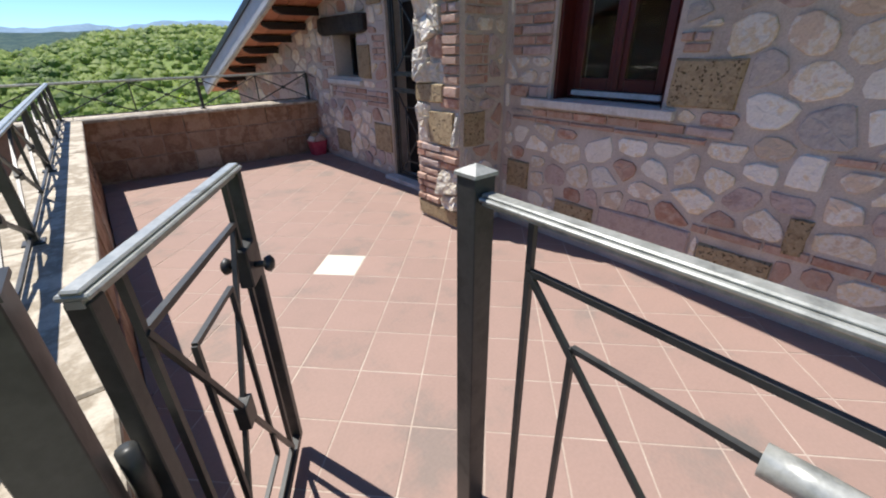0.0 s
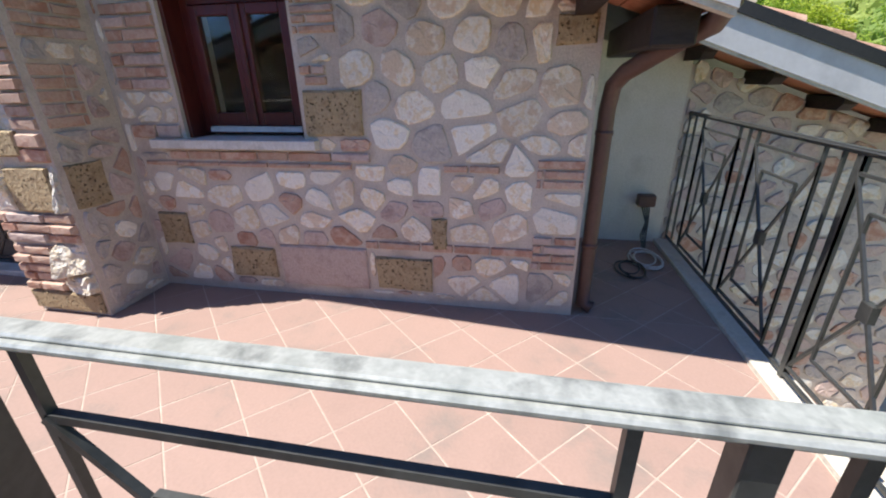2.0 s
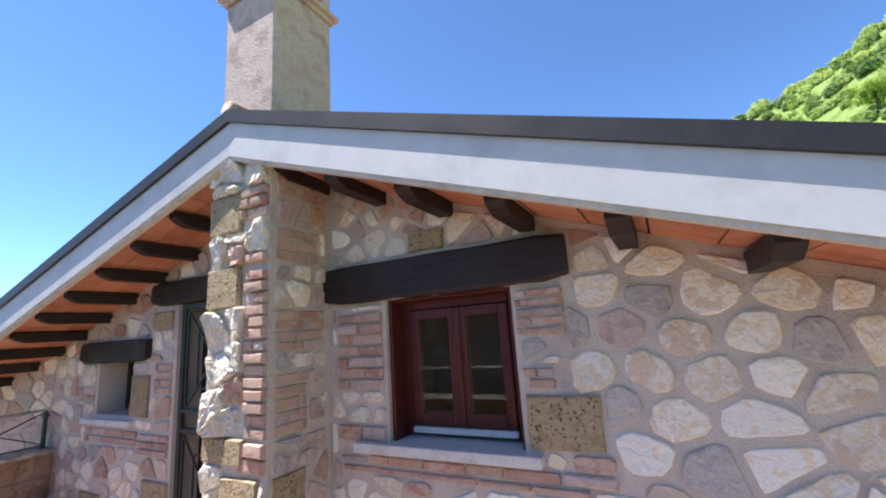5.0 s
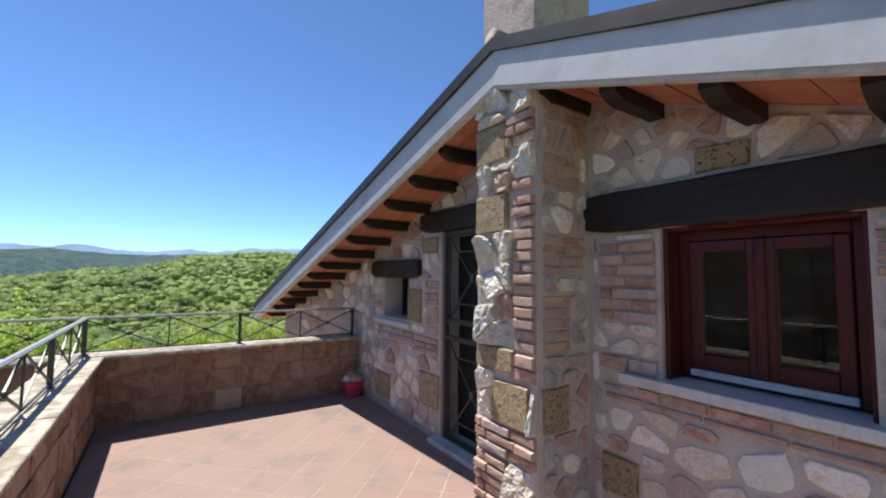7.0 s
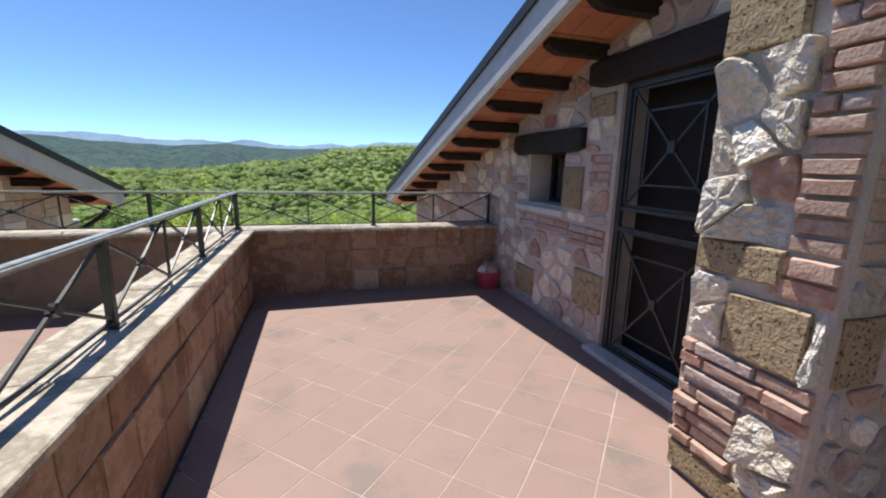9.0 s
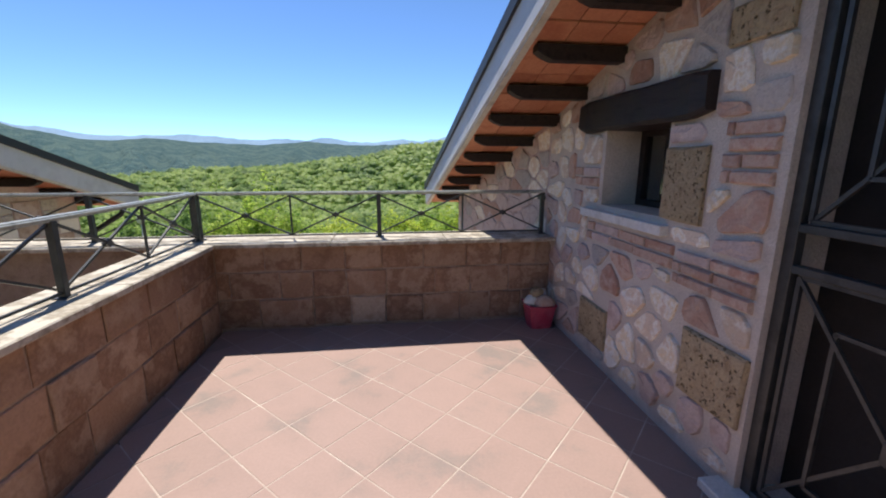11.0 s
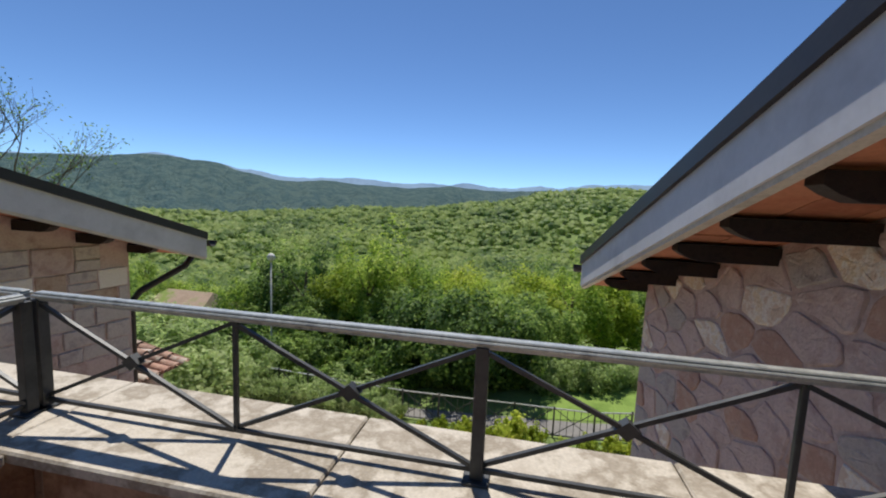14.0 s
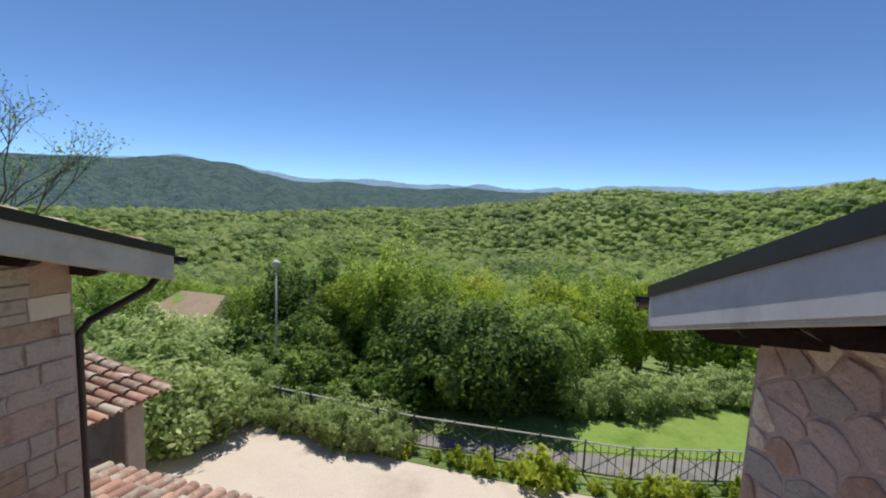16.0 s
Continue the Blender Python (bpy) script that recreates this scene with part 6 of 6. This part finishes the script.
plant("shrub", -1.42, 14.5, 1.15, "taller yellow-green shrub in the border", "border shrubs", "shrub", z=GROUND, cat="shrub")
thing("border_soil", prism(YARD_EDGE + [(-8.3, 15.3), (-4.0, 15.0), (0.4, 15.15), (3.7, 16.0)], GROUND - 0.1, GROUND + 0.01, "z"), "ground", "planted border along the yard's edge", "border", kind="structure")
thing("lane", prism([(-4.0, 15.04), (0.4, 15.2), (4.0, 16.1), (4.0, 16.75), (0.4, 15.95), (-4.0, 15.5)], GROUND - 0.4, GROUND - 0.012, "z"), "asphalt", "grey asphalt lane beyond the fence", "lane", kind="structure")
thing("lawn", prism([(-0.8, 15.85), (2.7, 16.5), (5.0, 17.0), (6.0, 20.6), (3.9, 19.6), (-0.6, 17.4)], GROUND - 2.0, GROUND - 0.008, "z"), "lawn", "bright mown grass beyond the lane", "lawn", kind="structure")
for k in range(11):
    x = -0.5 + k * 0.5
    plant("greenbush" if k % 3 else "bush", x, 17.75 + 0.49 * (x + 0.5), random.uniform(0.5, 0.85), "low rounded green bush beyond the lawn", "hedge beyond the lawn", "bush", z=GROUND - 0.1, cat="bush")

fence = empty("yard_fence", "dark iron fence with crossed panels along the yard", "fence")
FENCE = [Vector((x, y, GROUND)) for x, y in ((-8.3, 15.26), (-4.0, 14.95), (0.4, 15.09), (3.7, 15.95))]
corners = []
for fa, fb, bays in ((FENCE[0], FENCE[1], 5), (FENCE[1], FENCE[2], 5), (FENCE[2], FENCE[3], 4)):
    corners += [fa + (fb - fa) * (k / bays) for k in range(bays)]
corners.append(FENCE[3])
nb, FH = len(corners) - 1, 0.70
for i in range(nb + 1):
    p = corners[i]
    part("post", bar(p, p + Vector((0, 0, FH + 0.04)), 0.035, 0.035, up=(0, 1, 0)), "iron", fence)
    if i < nb:
        q = corners[i + 1]
        for z in (0.07, FH):
            part("rail", bar(p + Vector((0, 0, z)), q + Vector((0, 0, z)), 0.03, 0.02), "handrail" if z > 0.5 else "iron", fence)
        for k in range(1, 6):
            m = p + (q - p) * (k / 6)
            part("upright", bar(m + Vector((0, 0, 0.07)), m + Vector((0, 0, FH)), 0.012, 0.012, up=(0, 1, 0)), "iron", fence)
        part("cross_bar", bar(p + Vector((0, 0, 0.07)), q + Vector((0, 0, FH)), 0.014, 0.014), "iron", fence)
        part("cross_bar", bar(p + Vector((0, 0.015, FH)), q + Vector((0, 0.015, 0.07)), 0.014, 0.014), "iron", fence)

lamp = empty("garden_lamp", "pale slim lamp post with a round white globe", "street lamp", at=(-9.55, 18.0, -3.92))
part("pole", tube([(0, 0, -1.5), (0, 0, 0.4), (0, 0, 3.28)], [0.035, 0.03, 0.022], 8), "marble", lamp, smooth=True)
bm = bmesh.new()
bmesh.ops.create_uvsphere(bm, u_segments=14, v_segments=8, radius=0.13)
bmesh.ops.translate(bm, vec=(0, 0, 3.40), verts=bm.verts)
part("globe", bm, "marble", lamp, smooth=True)
part("cap", tube([(0, 0, 3.26), (0, 0, 3.30)], 0.07, 10), "coping", lamp, smooth=True)

# ---- low roofs beside the yard ----
v = Vector((0, 3.3, -0.85))
porch = coppi("porch_roof_tiles", "terracotta tiled porch roof below the neighbouring terrace", (-9.4, 7.25, -1.15), (1, 0, 0), v, 31, 11, rng=random.Random(3), category="roof")
thing("porch_roof_deck", prism([(7.2, -1.22), (10.9, -2.16), (10.9, -2.23), (7.2, -1.29)], -9.5, -3.55), "wood", "dark timber deck under the porch tiles", "roof deck", kind="structure")
thing("porch_wall", box((-9.4, 10.35, GROUND), (-3.7, 10.55, -2.12)), "mortar", "low stone wall under the porch roof", "wall", kind="structure")
shed = empty("shed", "small open shed with tiled lean-to roof on stone piers", "shed", at=(-8.0, 11.4, GROUND))
part("roof_deck", prism([(-9.4, -0.98), (-6.98, -1.50), (-6.98, -1.56), (-9.4, -1.04)], 10.4, 12.0, "y"), "wood", shed)
part("fascia", box((-7.0, 10.4, -1.60), (-6.96, 12.0, -1.50)), "copper", shed)
for x, y in ((-7.25, 11.7), (-7.25, 10.6), (-9.2, 11.7)):
    part("pier", box((x - 0.15, y - 0.15, GROUND), (x + 0.15, y + 0.15, -1.50), 0.02), "pinkstone", shed)
part("back_wall", box((-9.4, 11.85, GROUND), (-7.4, 12.0, -1.3)), "mortar", shed)
for o in shed.children:
    o.data.transform(Matrix.Translation((7.68, -11.5, -GROUND)))
coppi("shed_roof_tiles", "weathered half-round terracotta tiles on the shed", (-9.72, 10.35, -0.95), (0, 1, 0), (2.42, 0, -0.52), 9, 8, rng=random.Random(4))
# plain low block standing for a pale slab edge
thing("stone_trough", box((-9.4, 12.75, GROUND), (-8.75, 13.3, GROUND + 0.22), 0.03), "concrete", "low pale slab edge beside the shed", "trough")
# far house among the trees
M["mossroof"] = material("mossy_roof", (0.42, 0.30, 0.20), 0.95, tones=((0.50, 0.36, 0.26), (0.28, 0.36, 0.08)), scale=0.6, grain=8, bump=0.6, depth=0.03)
fh = empty("far_house", "distant house with a mossy terracotta roof among trees", "house", at=(-29.2, 35.0, -9.0))
part("wall", box((-2.2, -2.0, -4), (2.2, 2.0, 0.6)), "plaster", fh)
bm = bmesh.new()
rv = [bm.verts.new(p) for p in ((-3.4, -3.0, 0.4), (3.4, -3.0, 0.4), (3.4, 3.0, 0.4), (-3.4, 3.0, 0.4), (-1.6, 0, 2.3), (2.8, 0, 2.3))]
for q in ((0, 1, 5, 4), (2, 3, 4, 5), (1, 2, 5), (3, 0, 4), (3, 2, 1, 0)):
    bm.faces.new([rv[k] for k in q])
part("roof", bm, "mossroof", fh)

# ---- bare-branched tree by the neighbouring house ----
def branching(seed, height, levels=5):
    rng = random.Random(seed)
    bm = bmesh.new()
    tips = []

    def grow(p, d, ln, r, lev):
        q = p + d * ln
        mid = p + d * ln * 0.5 + Vector((rng.uniform(-1, 1), rng.uniform(-1, 1), 0)) * ln * 0.06
        add_tube(bm, [p, mid, q], [r, r * 0.85, r * 0.7], 5 if lev > 2 else 7)
        if lev >= levels:
            tips.append(q)
            return
        for _ in range(3 if lev < 3 else rng.choice((2, 3))):
            nd = (d + Vector((rng.uniform(-1, 1), rng.uniform(-1, 1), rng.uniform(-0.2, 0.8))) * 0.62).normalized()
            grow(q if rng.random() < 0.6 else mid, nd, ln * rng.uniform(0.62, 0.82), r * 0.62, lev + 1)
        tips.append(q)
    grow(Vector((0, 0, -0.5)), Vector((0.05, 0, 1)).normalized(), height * 0.3, 0.085, 0)
    return bm, tips


bt = empty("sparse_tree", "tall thin tree with bare branches and few leaves", "tree", at=(-15.6, 12.7, GROUND))
bm, tips = branching(5, 12.5, 6)
part("branch_frame", bm, "bark", bt)
rng = np.random.RandomState(2)
pts = np.array([t[:] for t in tips])
pts = np.repeat(pts, 3, axis=0) + rng.normal(size=(len(pts) * 3, 3)) * 0.16
t = rng.normal(size=pts.shape)
t /= np.linalg.norm(t, axis=1)[:, None]
b = np.cross(t, rng.normal(size=pts.shape))
b /= np.linalg.norm(b, axis=1)[:, None]
vv = np.stack([pts - t * 0.05, pts + b * 0.022, pts + t * 0.05, pts - b * 0.022], axis=1).reshape(-1, 3)
me = bpy.data.meshes.new("foliage")
me.from_pydata(vv.tolist(), [], [(4 * k, 4 * k + 1, 4 * k + 2, 4 * k + 3) for k in range(len(pts))])
me.materials.append(M["leafdark"])
new("foliage", me).parent = bt
